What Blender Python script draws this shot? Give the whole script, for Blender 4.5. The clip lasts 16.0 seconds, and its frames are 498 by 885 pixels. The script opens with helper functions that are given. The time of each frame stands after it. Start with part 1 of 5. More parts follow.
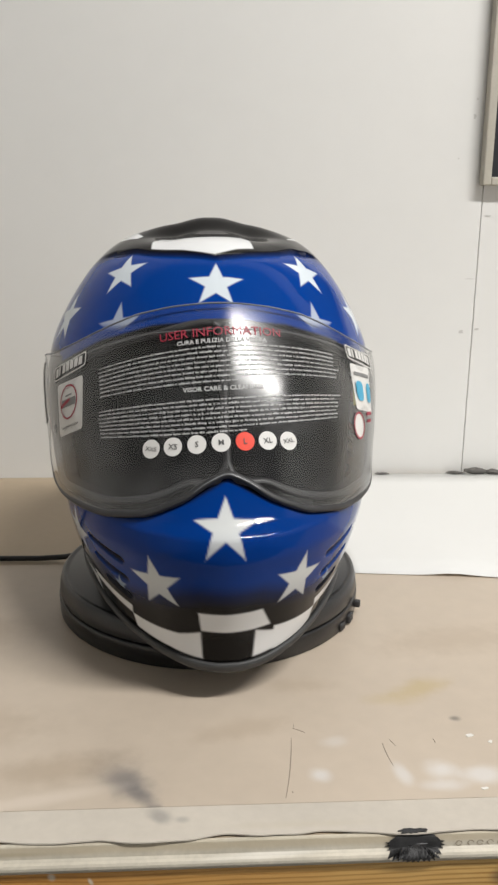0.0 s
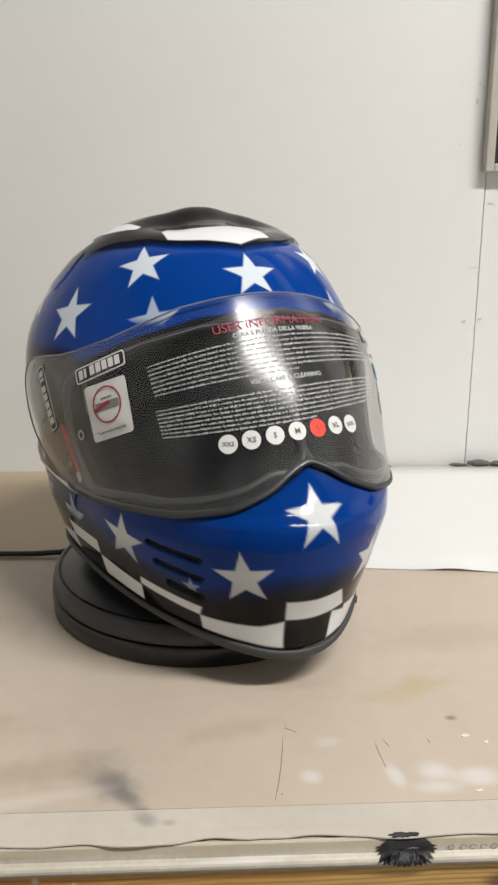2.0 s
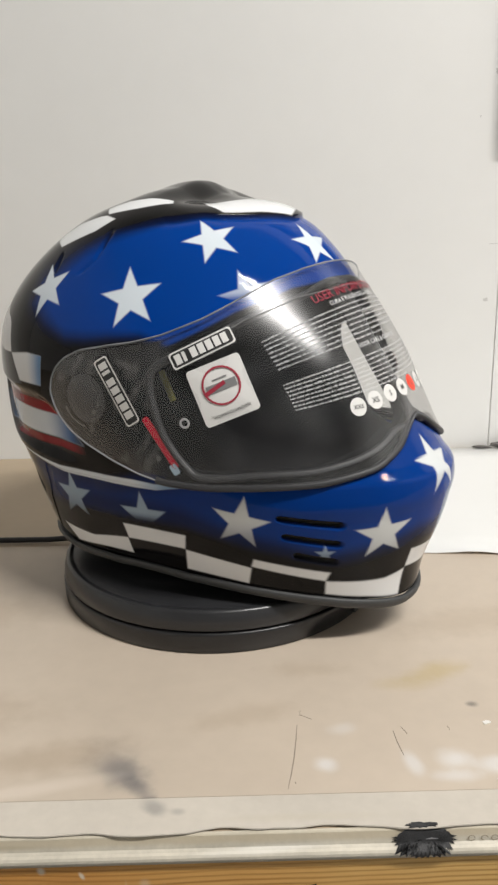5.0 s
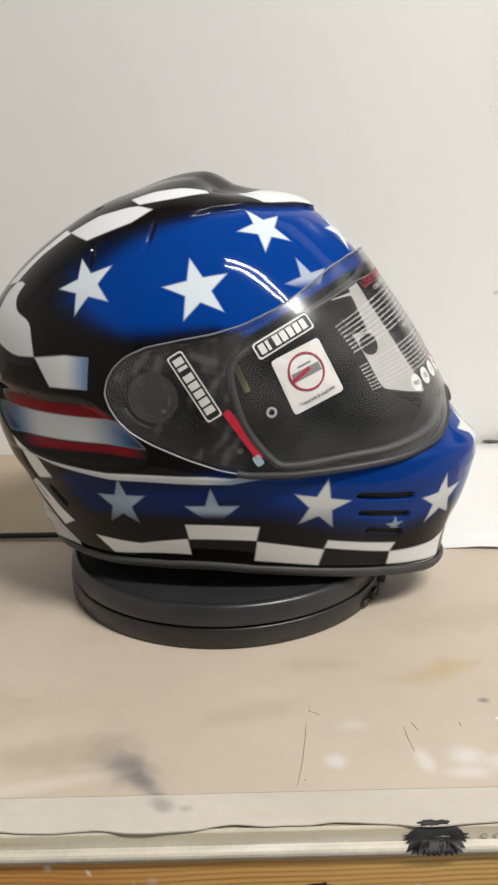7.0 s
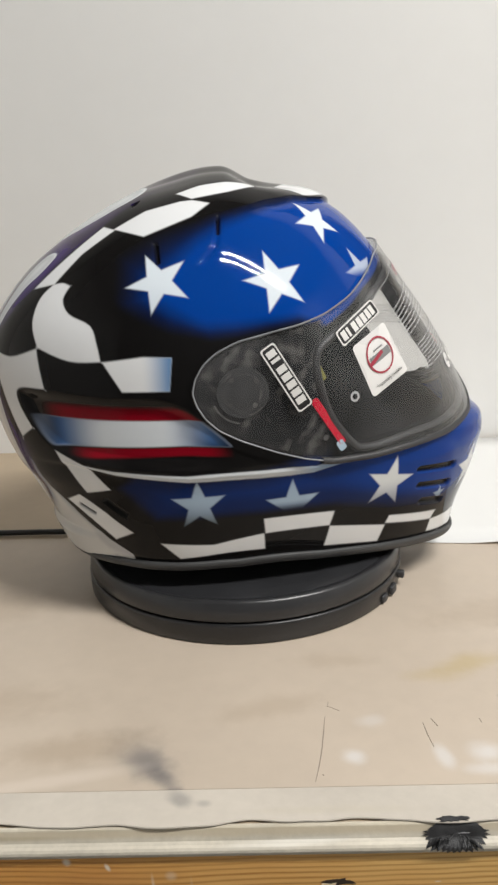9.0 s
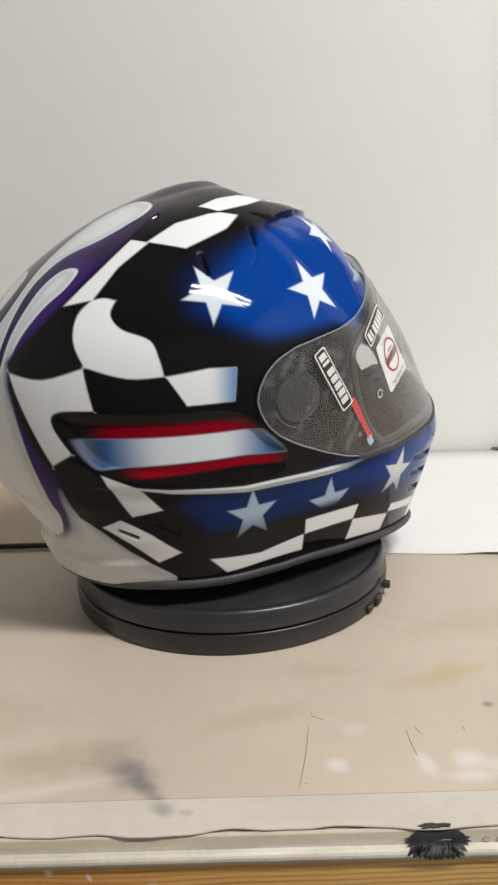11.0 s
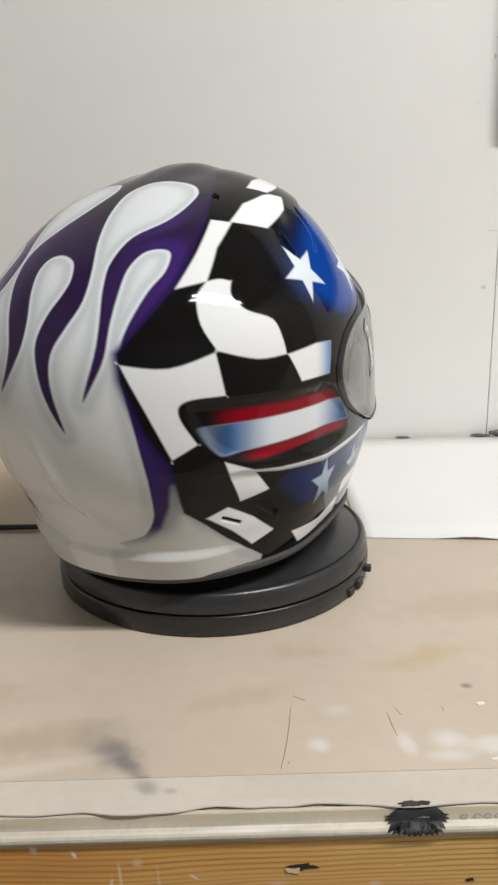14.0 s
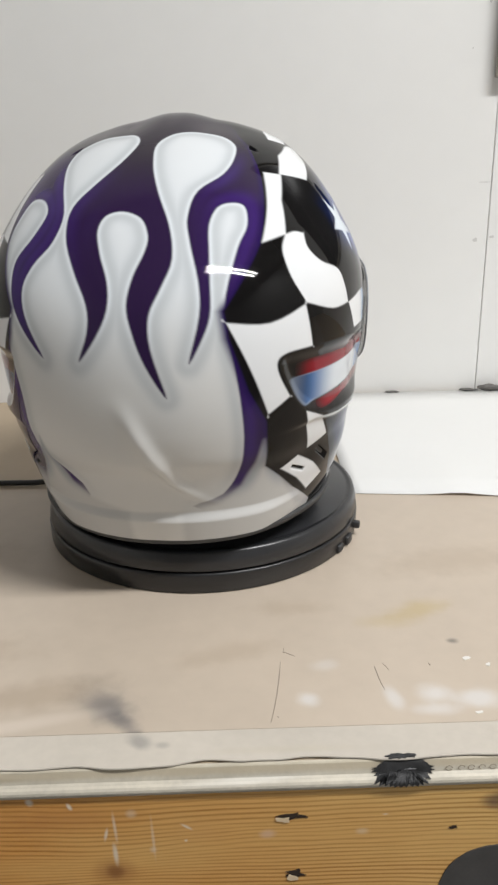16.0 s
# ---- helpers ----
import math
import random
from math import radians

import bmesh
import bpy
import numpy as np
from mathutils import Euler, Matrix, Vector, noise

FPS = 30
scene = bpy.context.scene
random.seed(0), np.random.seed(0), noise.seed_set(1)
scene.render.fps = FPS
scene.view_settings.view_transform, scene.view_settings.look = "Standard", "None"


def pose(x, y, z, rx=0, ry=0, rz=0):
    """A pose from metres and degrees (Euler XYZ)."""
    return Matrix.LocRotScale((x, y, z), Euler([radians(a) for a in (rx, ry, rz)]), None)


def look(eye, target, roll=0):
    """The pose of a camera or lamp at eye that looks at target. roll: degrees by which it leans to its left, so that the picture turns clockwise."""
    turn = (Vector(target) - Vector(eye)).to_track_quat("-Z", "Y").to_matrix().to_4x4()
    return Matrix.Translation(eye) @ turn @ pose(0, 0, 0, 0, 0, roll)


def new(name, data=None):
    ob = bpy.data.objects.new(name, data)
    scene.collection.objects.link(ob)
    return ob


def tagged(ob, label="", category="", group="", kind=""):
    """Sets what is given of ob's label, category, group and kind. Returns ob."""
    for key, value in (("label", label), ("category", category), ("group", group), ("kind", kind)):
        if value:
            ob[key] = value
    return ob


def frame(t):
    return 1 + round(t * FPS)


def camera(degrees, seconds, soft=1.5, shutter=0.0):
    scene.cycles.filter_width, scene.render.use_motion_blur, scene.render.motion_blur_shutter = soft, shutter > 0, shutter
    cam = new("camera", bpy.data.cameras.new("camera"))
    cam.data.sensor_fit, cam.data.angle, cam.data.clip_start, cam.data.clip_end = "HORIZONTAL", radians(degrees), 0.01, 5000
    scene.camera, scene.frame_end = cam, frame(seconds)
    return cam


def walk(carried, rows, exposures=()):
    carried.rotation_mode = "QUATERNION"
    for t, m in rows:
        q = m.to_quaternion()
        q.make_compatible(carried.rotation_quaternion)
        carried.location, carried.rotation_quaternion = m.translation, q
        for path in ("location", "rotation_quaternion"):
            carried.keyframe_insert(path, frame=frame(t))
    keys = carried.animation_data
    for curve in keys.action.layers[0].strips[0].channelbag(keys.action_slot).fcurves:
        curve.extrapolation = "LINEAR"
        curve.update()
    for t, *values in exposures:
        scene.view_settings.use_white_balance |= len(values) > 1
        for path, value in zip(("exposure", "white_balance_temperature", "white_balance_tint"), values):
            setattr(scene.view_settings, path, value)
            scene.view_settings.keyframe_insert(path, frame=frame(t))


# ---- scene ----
# camera: t, eye x y z, yaw, pitch, roll, and the turn of the helmet on its turntable
STATIONS = [
    (0.0, 0.0000, -0.6500, 0.3092, -3.08, -14.88, 0.41, 2.90),
    (0.5, 0.0071, -0.6477, 0.3078, -2.86, -14.77, 0.07, 7.90),
    (1.0, 0.0108, -0.6455, 0.3077, -3.16, -15.22, 0.13, 12.95),
    (1.5, 0.0172, -0.6393, 0.3090, -3.02, -15.47, 0.18, 18.06),
    (2.0, 0.0134, -0.6390, 0.3085, -2.33, -15.53, -0.03, 23.00),
    (2.5, 0.0142, -0.6314, 0.3050, -1.72, -15.81, -0.34, 28.17),
    (3.0, 0.0168, -0.6245, 0.3024, -1.43, -16.10, -0.49, 33.03),
    (3.5, 0.0224, -0.6236, 0.3014, -1.19, -16.32, -0.67, 38.05),
    (4.0, 0.0230, -0.6255, 0.2988, -0.99, -16.16, -0.88, 43.11),
    (6.5, 0.0215, -0.6216, 0.2953, 0.02, -16.39, -1.38, 69.77),
    (7.0, 0.0228, -0.6197, 0.2928, 0.10, -16.42, -1.46, 75.26),
    (7.5, 0.0228, -0.6170, 0.2916, 0.24, -16.69, -1.53, 80.54),
    (8.0, 0.0238, -0.6134, 0.2892, 0.61, -16.74, -1.72, 85.72),
    (8.5, 0.0239, -0.6132, 0.2890, 1.08, -16.78, -1.97, 91.23),
    (9.0, 0.0247, -0.6186, 0.2907, 1.57, -16.55, -2.23, 96.62),
    (11.5, 0.0330, -0.6260, 0.2869, 1.06, -15.26, -2.44, 123.66),
    (12.0, 0.0316, -0.6292, 0.2928, 0.66, -15.56, -2.19, 129.00),
    (12.5, 0.0310, -0.6286, 0.2907, 0.17, -15.60, -1.92, 134.21),
    (13.0, 0.0310, -0.6280, 0.2899, -0.12, -15.81, -1.63, 139.66),
    (13.5, 0.0278, -0.6270, 0.2895, -0.36, -16.17, -1.42, 145.00),
    (14.0, 0.0278, -0.6260, 0.2882, -0.36, -16.53, -1.35, 150.45),
    (14.5, 0.0286, -0.6227, 0.2871, -0.63, -16.88, -1.17, 155.84),
    (15.0, 0.0275, -0.6233, 0.2880, -0.95, -17.49, -1.02, 161.28),
    (15.5, 0.0264, -0.6253, 0.2893, -1.07, -18.77, -1.06, 166.81),
    (16.0, 0.0262, -0.6233, 0.2937, -1.22, -20.12, -1.06, 172.06),
]


def eye_pose(x, y, z, yaw, pitch, roll):
    return pose(x, y, z, 90 + pitch, 0, yaw) @ pose(0, 0, 0, 0, 0, roll)


cam = camera(34.2, 16.0, soft=2.6)
walk(cam, [(r[0], eye_pose(*r[1:7])) for r in STATIONS], [(0.0, -0.48, 6500, 10), (3.0, -0.45, 6500, 10), (7.0, -0.38, 6520, 10), (9.0, -0.39, 6460, 10), (12.0, -0.49, 6470, 10), (13.4, -0.49, 6490, 10), (14.5, -0.48, 6380, 10), (16.0, -0.46, 6290, 10)])

# ---- light: a workshop room with fluorescent fixtures overhead ----
world = bpy.data.worlds.new("world")
scene.world = world
world.use_nodes = True
world.node_tree.nodes["Background"].inputs[0].default_value = (0.9, 0.95, 1.0, 1)
world.node_tree.nodes["Background"].inputs[1].default_value = 0.1


def tube_light(name, m, sx, sy, power, color=(1.0, 0.98, 0.945)):
    la = bpy.data.lights.new(name, "AREA")
    la.shape, la.size, la.size_y, la.energy, la.color = "RECTANGLE", sx, sy, power, color
    ob = new(name, la)
    ob.matrix_world = m
    return ob


for ty in (-0.905, -1.005):
    tube_light("ceiling_tube_light", look((1.09, ty, 1.93), (1.09, ty, 0)), 1.25, 0.03, 46.5)


# ---- materials ----
def mat(name, color=(0.5, 0.5, 0.5), rough=0.5, metal=0.0, noise_scale=0.0, amount=0.0, bump=0.0, coat=0.0, second=None):
    """A procedural surface: base colour with stains at two scales, fine relief, gloss."""
    m = bpy.data.materials.new(name)
    m.use_nodes = True
    nt = m.node_tree
    b = nt.nodes["Principled BSDF"]
    b.inputs["Base Color"].default_value = (*color, 1)
    b.inputs["Roughness"].default_value = rough
    b.inputs["Metallic"].default_value = metal
    b.inputs["Coat Weight"].default_value = coat
    b.inputs["Coat Roughness"].default_value = 0.03
    if noise_scale:
        tc = nt.nodes.new("ShaderNodeTexCoord")
        n1 = nt.nodes.new("ShaderNodeTexNoise")
        n1.inputs["Scale"].default_value, n1.inputs["Detail"].default_value = noise_scale, 6
        n2 = nt.nodes.new("ShaderNodeTexNoise")
        n2.inputs["Scale"].default_value, n2.inputs["Detail"].default_value = noise_scale * 14, 4
        nt.links.new(tc.outputs["Object"], n1.inputs["Vector"])
        nt.links.new(tc.outputs["Object"], n2.inputs["Vector"])
        add = nt.nodes.new("ShaderNodeMath")
        add.operation = "MULTIPLY_ADD"
        nt.links.new(n2.outputs[0], add.inputs[0])
        add.inputs[1].default_value = 0.35
        nt.links.new(n1.outputs[0], add.inputs[2])
        ramp = nt.nodes.new("ShaderNodeValToRGB")
        ramp.color_ramp.elements[0].position, ramp.color_ramp.elements[1].position = 0.45, 0.9
        lo = second or tuple(v * (1 - amount) for v in color)
        ramp.color_ramp.elements[0].color, ramp.color_ramp.elements[1].color = (*lo, 1), (*color, 1)
        nt.links.new(add.outputs[0], ramp.inputs[0])
        nt.links.new(ramp.outputs[0], b.inputs["Base Color"])
        if bump:
            bp = nt.nodes.new("ShaderNodeBump")
            bp.inputs["Strength"].default_value, bp.inputs["Distance"].default_value = bump, 0.001
            nt.links.new(n2.outputs[0], bp.inputs["Height"])
            nt.links.new(bp.outputs[0], b.inputs["Normal"])
    return m


M_WALL = mat("wall_paint", (0.78, 0.775, 0.755), 0.6, 0, 2.5, 0.04, 0.05)
M_REAR = mat("bare_bench_top", (0.47, 0.375, 0.265), 0.5, 0, 6, 0.10, 0.05)
M_STRIP = mat("cream_masking_strip", (0.58, 0.53, 0.46), 0.6, 0, 12, 0.16, 0.1)
M_EDGE = mat("cream_edge", (0.64, 0.59, 0.49), 0.5, 0, 24, 0.32, 0.15)
M_PAPER = mat("white_paper", (0.78, 0.78, 0.765), 0.6, 0, 5, 0.02)
M_BASE = mat("black_plastic", (0.017, 0.017, 0.0185), 0.30, 0, 40, 0.25, 0.08)
M_RUBBER = mat("black_rubber", (0.03, 0.03, 0.032), 0.5, 0, 60, 0.2, 0.1)
M_LINER = mat("black_liner", (0.009, 0.009, 0.010), 0.95, 0, 30, 0.4)
M_LINER.node_tree.nodes["Principled BSDF"].inputs["Specular IOR Level"].default_value = 0.08
# tones for unseen surfaces: pale for bounce light, darker for weaker reflections and fill
M_BOUNCE = mat("bounce_wall_tone", (0.80, 0.80, 0.785), 0.7, 0, 1.5, 0.08)
M_DIMMED = mat("dimmed_wall_tone", (0.52, 0.52, 0.51), 0.7, 0, 1.5, 0.1)
M_SOUTH = mat("dark_reflection_tone", (0.30, 0.30, 0.30), 0.7, 0, 1.5, 0.15)
M_CABLE = mat("black_cable", (0.015, 0.015, 0.015), 0.4)


# ---- mesh helpers ----
def part(name, bm, material, parent=None, label="", smooth=True):
    me = bpy.data.meshes.new(name)
    bm.normal_update()
    bm.to_mesh(me)
    bm.free()
    me.materials.append(material)
    if smooth:
        me.shade_smooth()
    ob = new(name, me)
    if parent:
        ob.parent = parent
    if label:
        ob["label"] = label
    return ob


def box_bm(x0, y0, z0, x1, y1, z1, bevel=0.0, seg=2):
    bm = bmesh.new()
    bmesh.ops.create_cube(bm, size=1)
    bmesh.ops.scale(bm, vec=(x1 - x0, y1 - y0, z1 - z0), verts=bm.verts)
    bmesh.ops.translate(bm, vec=((x0 + x1) / 2, (y0 + y1) / 2, (z0 + z1) / 2), verts=bm.verts)
    if bevel:
        bmesh.ops.bevel(bm, geom=bm.edges[:], offset=bevel, segments=seg, affect="EDGES", profile=0.5)
    return bm


def lathe_bm(profile, seg=96):
    """A ring of the profile (radius, z) turned round the upright axis, its ends closed."""
    bm = bmesh.new()
    rings = []
    for r, z in profile:
        rings.append([bm.verts.new((r * math.cos(k * 2 * math.pi / seg), r * math.sin(k * 2 * math.pi / seg), z)) for k in range(seg)])
    for a, b in zip(rings, rings[1:]):
        for k in range(seg):
            bm.faces.new((a[k], a[(k + 1) % seg], b[(k + 1) % seg], b[k]))
    bm.faces.new(rings[0][::-1])
    bm.faces.new(rings[-1])
    return bm


def tube_bm(path, radius, sides=10):
    bm = bmesh.new()
    rings = []
    n = len(path)
    for i, p in enumerate(path):
        d = (Vector(path[min(i + 1, n - 1)]) - Vector(path[max(i - 1, 0)])).normalized()
        u = d.orthogonal().normalized() if abs(d.z) > 0.95 else d.cross(Vector((0, 0, 1))).normalized()
        v = d.cross(u)
        rings.append([bm.verts.new(Vector(p) + radius * (math.cos(a) * u + math.sin(a) * v)) for a in [2 * math.pi * k / sides for k in range(sides)]])
    for a, b in zip(rings, rings[1:]):
        for k in range(sides):
            bm.faces.new((a[k], b[k], b[(k + 1) % sides], a[(k + 1) % sides]))
    bm.faces.new(rings[0])
    bm.faces.new(rings[-1][::-1])
    bmesh.ops.recalc_face_normals(bm, faces=bm.faces[:])
    return bm


# ---- room ----
WALL_Y = 0.349


def structure(name, bm, material, label, category):
    return tagged(part(name, bm, material, None, smooth=False), label, category, kind="structure")


# the wall behind the bench is sheeted; a joint shows between two sheets
SEAM_X = 0.3325
wall = structure("wall_north", box_bm(-1.5, WALL_Y + 0.006, -0.95, 2.2, WALL_Y + 0.1, 2.0), mat("joint_filler", (0.25, 0.245, 0.235), 0.8, 0, 20, 0.3), "off-white painted workshop wall behind the bench", "wall")
part("panel", box_bm(-1.5, WALL_Y, -0.95, SEAM_X - 0.0005, WALL_Y + 0.006, 2.0, 0.0006, 1), M_WALL, wall, smooth=False)
part("panel", box_bm(SEAM_X + 0.0005, WALL_Y + 0.0006, -0.95, 2.2, WALL_Y + 0.006, 2.0, 0.0006, 1), M_WALL, wall, smooth=False)
# unseen walls and ceiling, added to bounce light and to darken reflections
structure("wall_south", box_bm(-1.5, -2.6, -0.95, 2.2, -2.5, 2.0), M_SOUTH, "unseen added wall, toned to shape the light", "wall")
structure("wall_east", box_bm(2.2, -2.6, -0.95, 2.3, WALL_Y + 0.1, 2.0), M_DIMMED, "unseen added wall, toned to shape the light", "wall")
structure("wall_west", box_bm(-1.6, -2.6, -0.95, -1.5, WALL_Y + 0.1, 2.0), M_BOUNCE, "unseen added wall, toned to shape the light", "wall")
structure("ceiling", box_bm(-1.6, -2.6, 2.0, 2.3, WALL_Y + 0.1, 2.1), M_DIMMED, "unseen added ceiling, toned to limit the fill light", "ceiling")
structure("floor", box_bm(-1.6, -2.6, -1.05, 2.3, WALL_Y + 0.1, -0.95), mat("floor_concrete", (0.24, 0.235, 0.23), 0.7, 0, 4, 0.2), "grey concrete workshop floor", "floor")


# ---- form of the helmet shell: half width, front and back line by height ----
TOP = 0.3166
FORM_Z = (0.015, 0.03, 0.05, 0.085, 0.10, 0.114, 0.125, 0.134, 0.153, 0.17, 0.19, 0.213, 0.2255, 0.24, 0.26, 0.2755, 0.29, 0.300, 0.309, 0.314, TOP)
HALF_W = (0.085, 0.095, 0.106, 0.118, 0.1225, 0.1255, 0.1272, 0.1285, 0.1305, 0.1318, 0.1325, 0.130, 0.1262, 0.119, 0.107, 0.096, 0.0815, 0.069, 0.052, 0.033, 0.0)
FRONT = (-0.168, -0.172, -0.1755, -0.1875, -0.1915, -0.1940, -0.1930, -0.1855, -0.1705, -0.162, -0.151, -0.136, -0.127, -0.1165, -0.103, -0.089, -0.075, -0.060, -0.032, -0.012, 0.008)
BACK = (0.125, 0.132, 0.140, 0.154, 0.161, 0.171, 0.1760, 0.1795, 0.1845, 0.1862, 0.1852, 0.1788, 0.1702, 0.1585, 0.1372, 0.1148, 0.091, 0.070, 0.046, 0.029, 0.008)
CENTRE = np.array((0.0, 0.02, 0.15))


def smooth_table(ys):
    """Monotone cubic through the form lines, over the root of the depth below the crown."""
    x = np.sqrt(np.maximum(TOP - np.array(FORM_Z), 0))[::-1]
    y = np.array(ys)[::-1]
    h, d = np.diff(x), np.diff(y) / np.diff(x)
    m = np.zeros(len(x))
    m[1:-1] = np.where(d[:-1] * d[1:] > 0, 3 * (h[:-1] + h[1:]) / ((2 * h[1:] + h[:-1]) / np.where(d[:-1] == 0, 1e-9, d[:-1]) + (h[1:] + 2 * h[:-1]) / np.where(d[1:] == 0, 1e-9, d[1:])), 0)
    m[0], m[-1] = d[0], d[-1]
    q = np.linspace(0, x[-1], 3000)
    i = np.clip(np.searchsorted(x, q) - 1, 0, len(h) - 1)
    t = (q - x[i]) / h[i]
    v = (2 * t**3 - 3 * t**2 + 1) * y[i] + (t**3 - 2 * t**2 + t) * h[i] * m[i] + (3 * t**2 - 2 * t**3) * y[i + 1] + (t**3 - t**2) * h[i] * m[i + 1]
    k = np.exp(-(np.arange(-330, 331) / 130.0) ** 2)
    even = np.convolve(np.pad(v, 330, mode="reflect", reflect_type="odd"), k / k.sum(), mode="valid")
    keep = np.clip((q - 0.395) / 0.04, 0, 1)
    return q, even * (1 - keep) + v * keep


Q_GRID, W_GRID = smooth_table(HALF_W)
FRONT_GRID, BACK_GRID = smooth_table(FRONT)[1], smooth_table(BACK)[1]


def inside(x, y, z):
    """Below 1 within the shell, above 1 outside."""
    q = np.sqrt(np.clip(TOP - z, 0, None))
    w, f, b = (np.interp(q, Q_GRID, g) for g in (W_GRID, FRONT_GRID, BACK_GRID))
    mid = 0.03 - 0.022 * np.clip((z - 0.22) / (TOP - 0.22), 0, 1) ** 1.5
    rise = np.clip((z - 0.17) / 0.11, 0, 1)
    half = np.where(y < mid, mid - f, b - mid)
    n = (2.0 - rise * rise * (3 - 2 * rise)) * np.where(y < mid, 0.12, -0.2) + np.where(y < mid, 1.76, 2.4)
    v = (np.abs(x) / np.maximum(w, 1e-4)) ** n + (np.abs(y - mid) / np.maximum(half, 1e-4)) ** n
    return np.where(z > TOP, 50.0, v)


def direction(az, el):
    """az: degrees round from the front (0) by the left side (90) to the back (180); el: degrees up."""
    a, e = np.radians(az), np.radians(el)
    return np.stack([-np.sin(a) * np.cos(e), -np.cos(a) * np.cos(e), np.sin(e)], -1)


def shell(az, el, lift=0.0):
    """Points of the shell's surface in the helmet's space, lift metres outside it along the ray from the centre."""
    d = direction(np.asarray(az, float), np.asarray(el, float))
    lo, hi = np.full(d.shape[:-1], 0.02), np.full(d.shape[:-1], 0.30)
    for _ in range(28):
        r = (lo + hi) / 2
        p = CENTRE + d * r[..., None]
        out = inside(p[..., 0], p[..., 1], p[..., 2]) > 1
        lo, hi = np.where(out, lo, r), np.where(out, r, hi)
    return CENTRE + d * (r + lift)[..., None]


# ---- end of form ----


# ---- bench ----
def stain_nodes(nt, colour, spots, warp=0.35):
    """Mixes soft spots (x, y, half width, half height, turn, colour, strength) over a colour socket, their edges broken by noise."""
    tc = nt.nodes.new("ShaderNodeTexCoord")
    no = nt.nodes.new("ShaderNodeTexNoise")
    no.inputs["Scale"].default_value, no.inputs["Detail"].default_value = 70, 5
    nt.links.new(tc.outputs["Object"], no.inputs["Vector"])
    for x, y, w, h, turn, tint, strength in spots:
        mp = nt.nodes.new("ShaderNodeMapping")
        mp.vector_type = "TEXTURE"
        mp.inputs["Location"].default_value = (x, y, 0)
        mp.inputs["Rotation"].default_value = (0, 0, radians(turn))
        mp.inputs["Scale"].default_value = (w, h, 1)
        ln = nt.nodes.new("ShaderNodeVectorMath")
        ln.operation = "LENGTH"
        ad = nt.nodes.new("ShaderNodeMath")
        ad.operation = "MULTIPLY_ADD"
        ad.inputs[1].default_value = warp * 2
        rm = nt.nodes.new("ShaderNodeMapRange")
        rm.interpolation_type = "SMOOTHSTEP"
        rm.inputs["From Min"].default_value, rm.inputs["From Max"].default_value = 1.0 + warp, 0.15 + warp
        rm.inputs["To Max"].default_value = strength
        mx = nt.nodes.new("ShaderNodeMix")
        mx.data_type = "RGBA"
        mx.inputs[7].default_value = (*tint, 1)
        nt.links.new(tc.outputs["Object"], mp.inputs["Vector"])
        nt.links.new(mp.outputs[0], ln.inputs[0])
        nt.links.new(no.outputs[0], ad.inputs[0])
        nt.links.new(ln.outputs["Value"], ad.inputs[2])
        nt.links.new(ad.outputs[0], rm.inputs["Value"])
        nt.links.new(rm.outputs[0], mx.inputs[0])
        nt.links.new(colour, mx.inputs[6])
        colour = mx.outputs[2]
    return colour


def stained(m, spots, warp=0.35):
    nt = m.node_tree
    b = nt.nodes["Principled BSDF"]
    nt.links.new(stain_nodes(nt, b.inputs["Base Color"].links[0].from_socket, spots, warp), b.inputs["Base Color"])
    return m


GREY, PALE, OCHRE, UMBER = (0.09, 0.095, 0.11), (0.72, 0.73, 0.74), (0.45, 0.34, 0.14), (0.36, 0.28, 0.20)
M_TABLE = stained(mat("brown_table_cover", (0.56, 0.475, 0.385), 0.42, 0, 5, 0.13, 0.06), (
    (-0.046, -0.249, 0.027, 0.015, -48, GREY, 0.52), (-0.036, -0.262, 0.022, 0.008, -52, GREY, 0.5), (-0.029, -0.272, 0.010, 0.006, -30, GREY, 0.5), (-0.053, -0.240, 0.034, 0.022, -40, GREY, 0.25),
    (0.137, -0.2445, 0.014, 0.013, 10, PALE, 0.5), (0.161, -0.250, 0.020, 0.012, 0, PALE, 0.5), (0.0646, -0.246, 0.009, 0.009, 0, PALE, 0.5), (0.135, -0.258, 0.018, 0.008, 0, PALE, 0.4), (0.113, -0.247, 0.007, 0.016, 10, PALE, 0.45), (0.078, -0.215, 0.012, 0.008, 0, PALE, 0.25),
    (0.16, -0.194, 0.006, 0.004, 0, (0.12, 0.11, 0.1), 0.7), (0.147, -0.156, 0.03, 0.014, 20, OCHRE, 0.5), (0.125, -0.17, 0.03, 0.012, 0, OCHRE, 0.3), (-0.09, -0.235, 0.06, 0.02, 10, UMBER, 0.45), (-0.16, -0.19, 0.08, 0.03, 0, UMBER, 0.35), (0.02, -0.2, 0.05, 0.015, 15, UMBER, 0.3), (0.19, -0.09, 0.09, 0.03, 10, UMBER, 0.3),
    (-0.1, -0.262, 0.07, 0.008, 12, (0.66, 0.58, 0.5), 0.5), (0.06, -0.15, 0.04, 0.012, 0, UMBER, 0.3), (-0.2, -0.06, 0.1, 0.04, 0, UMBER, 0.35)))


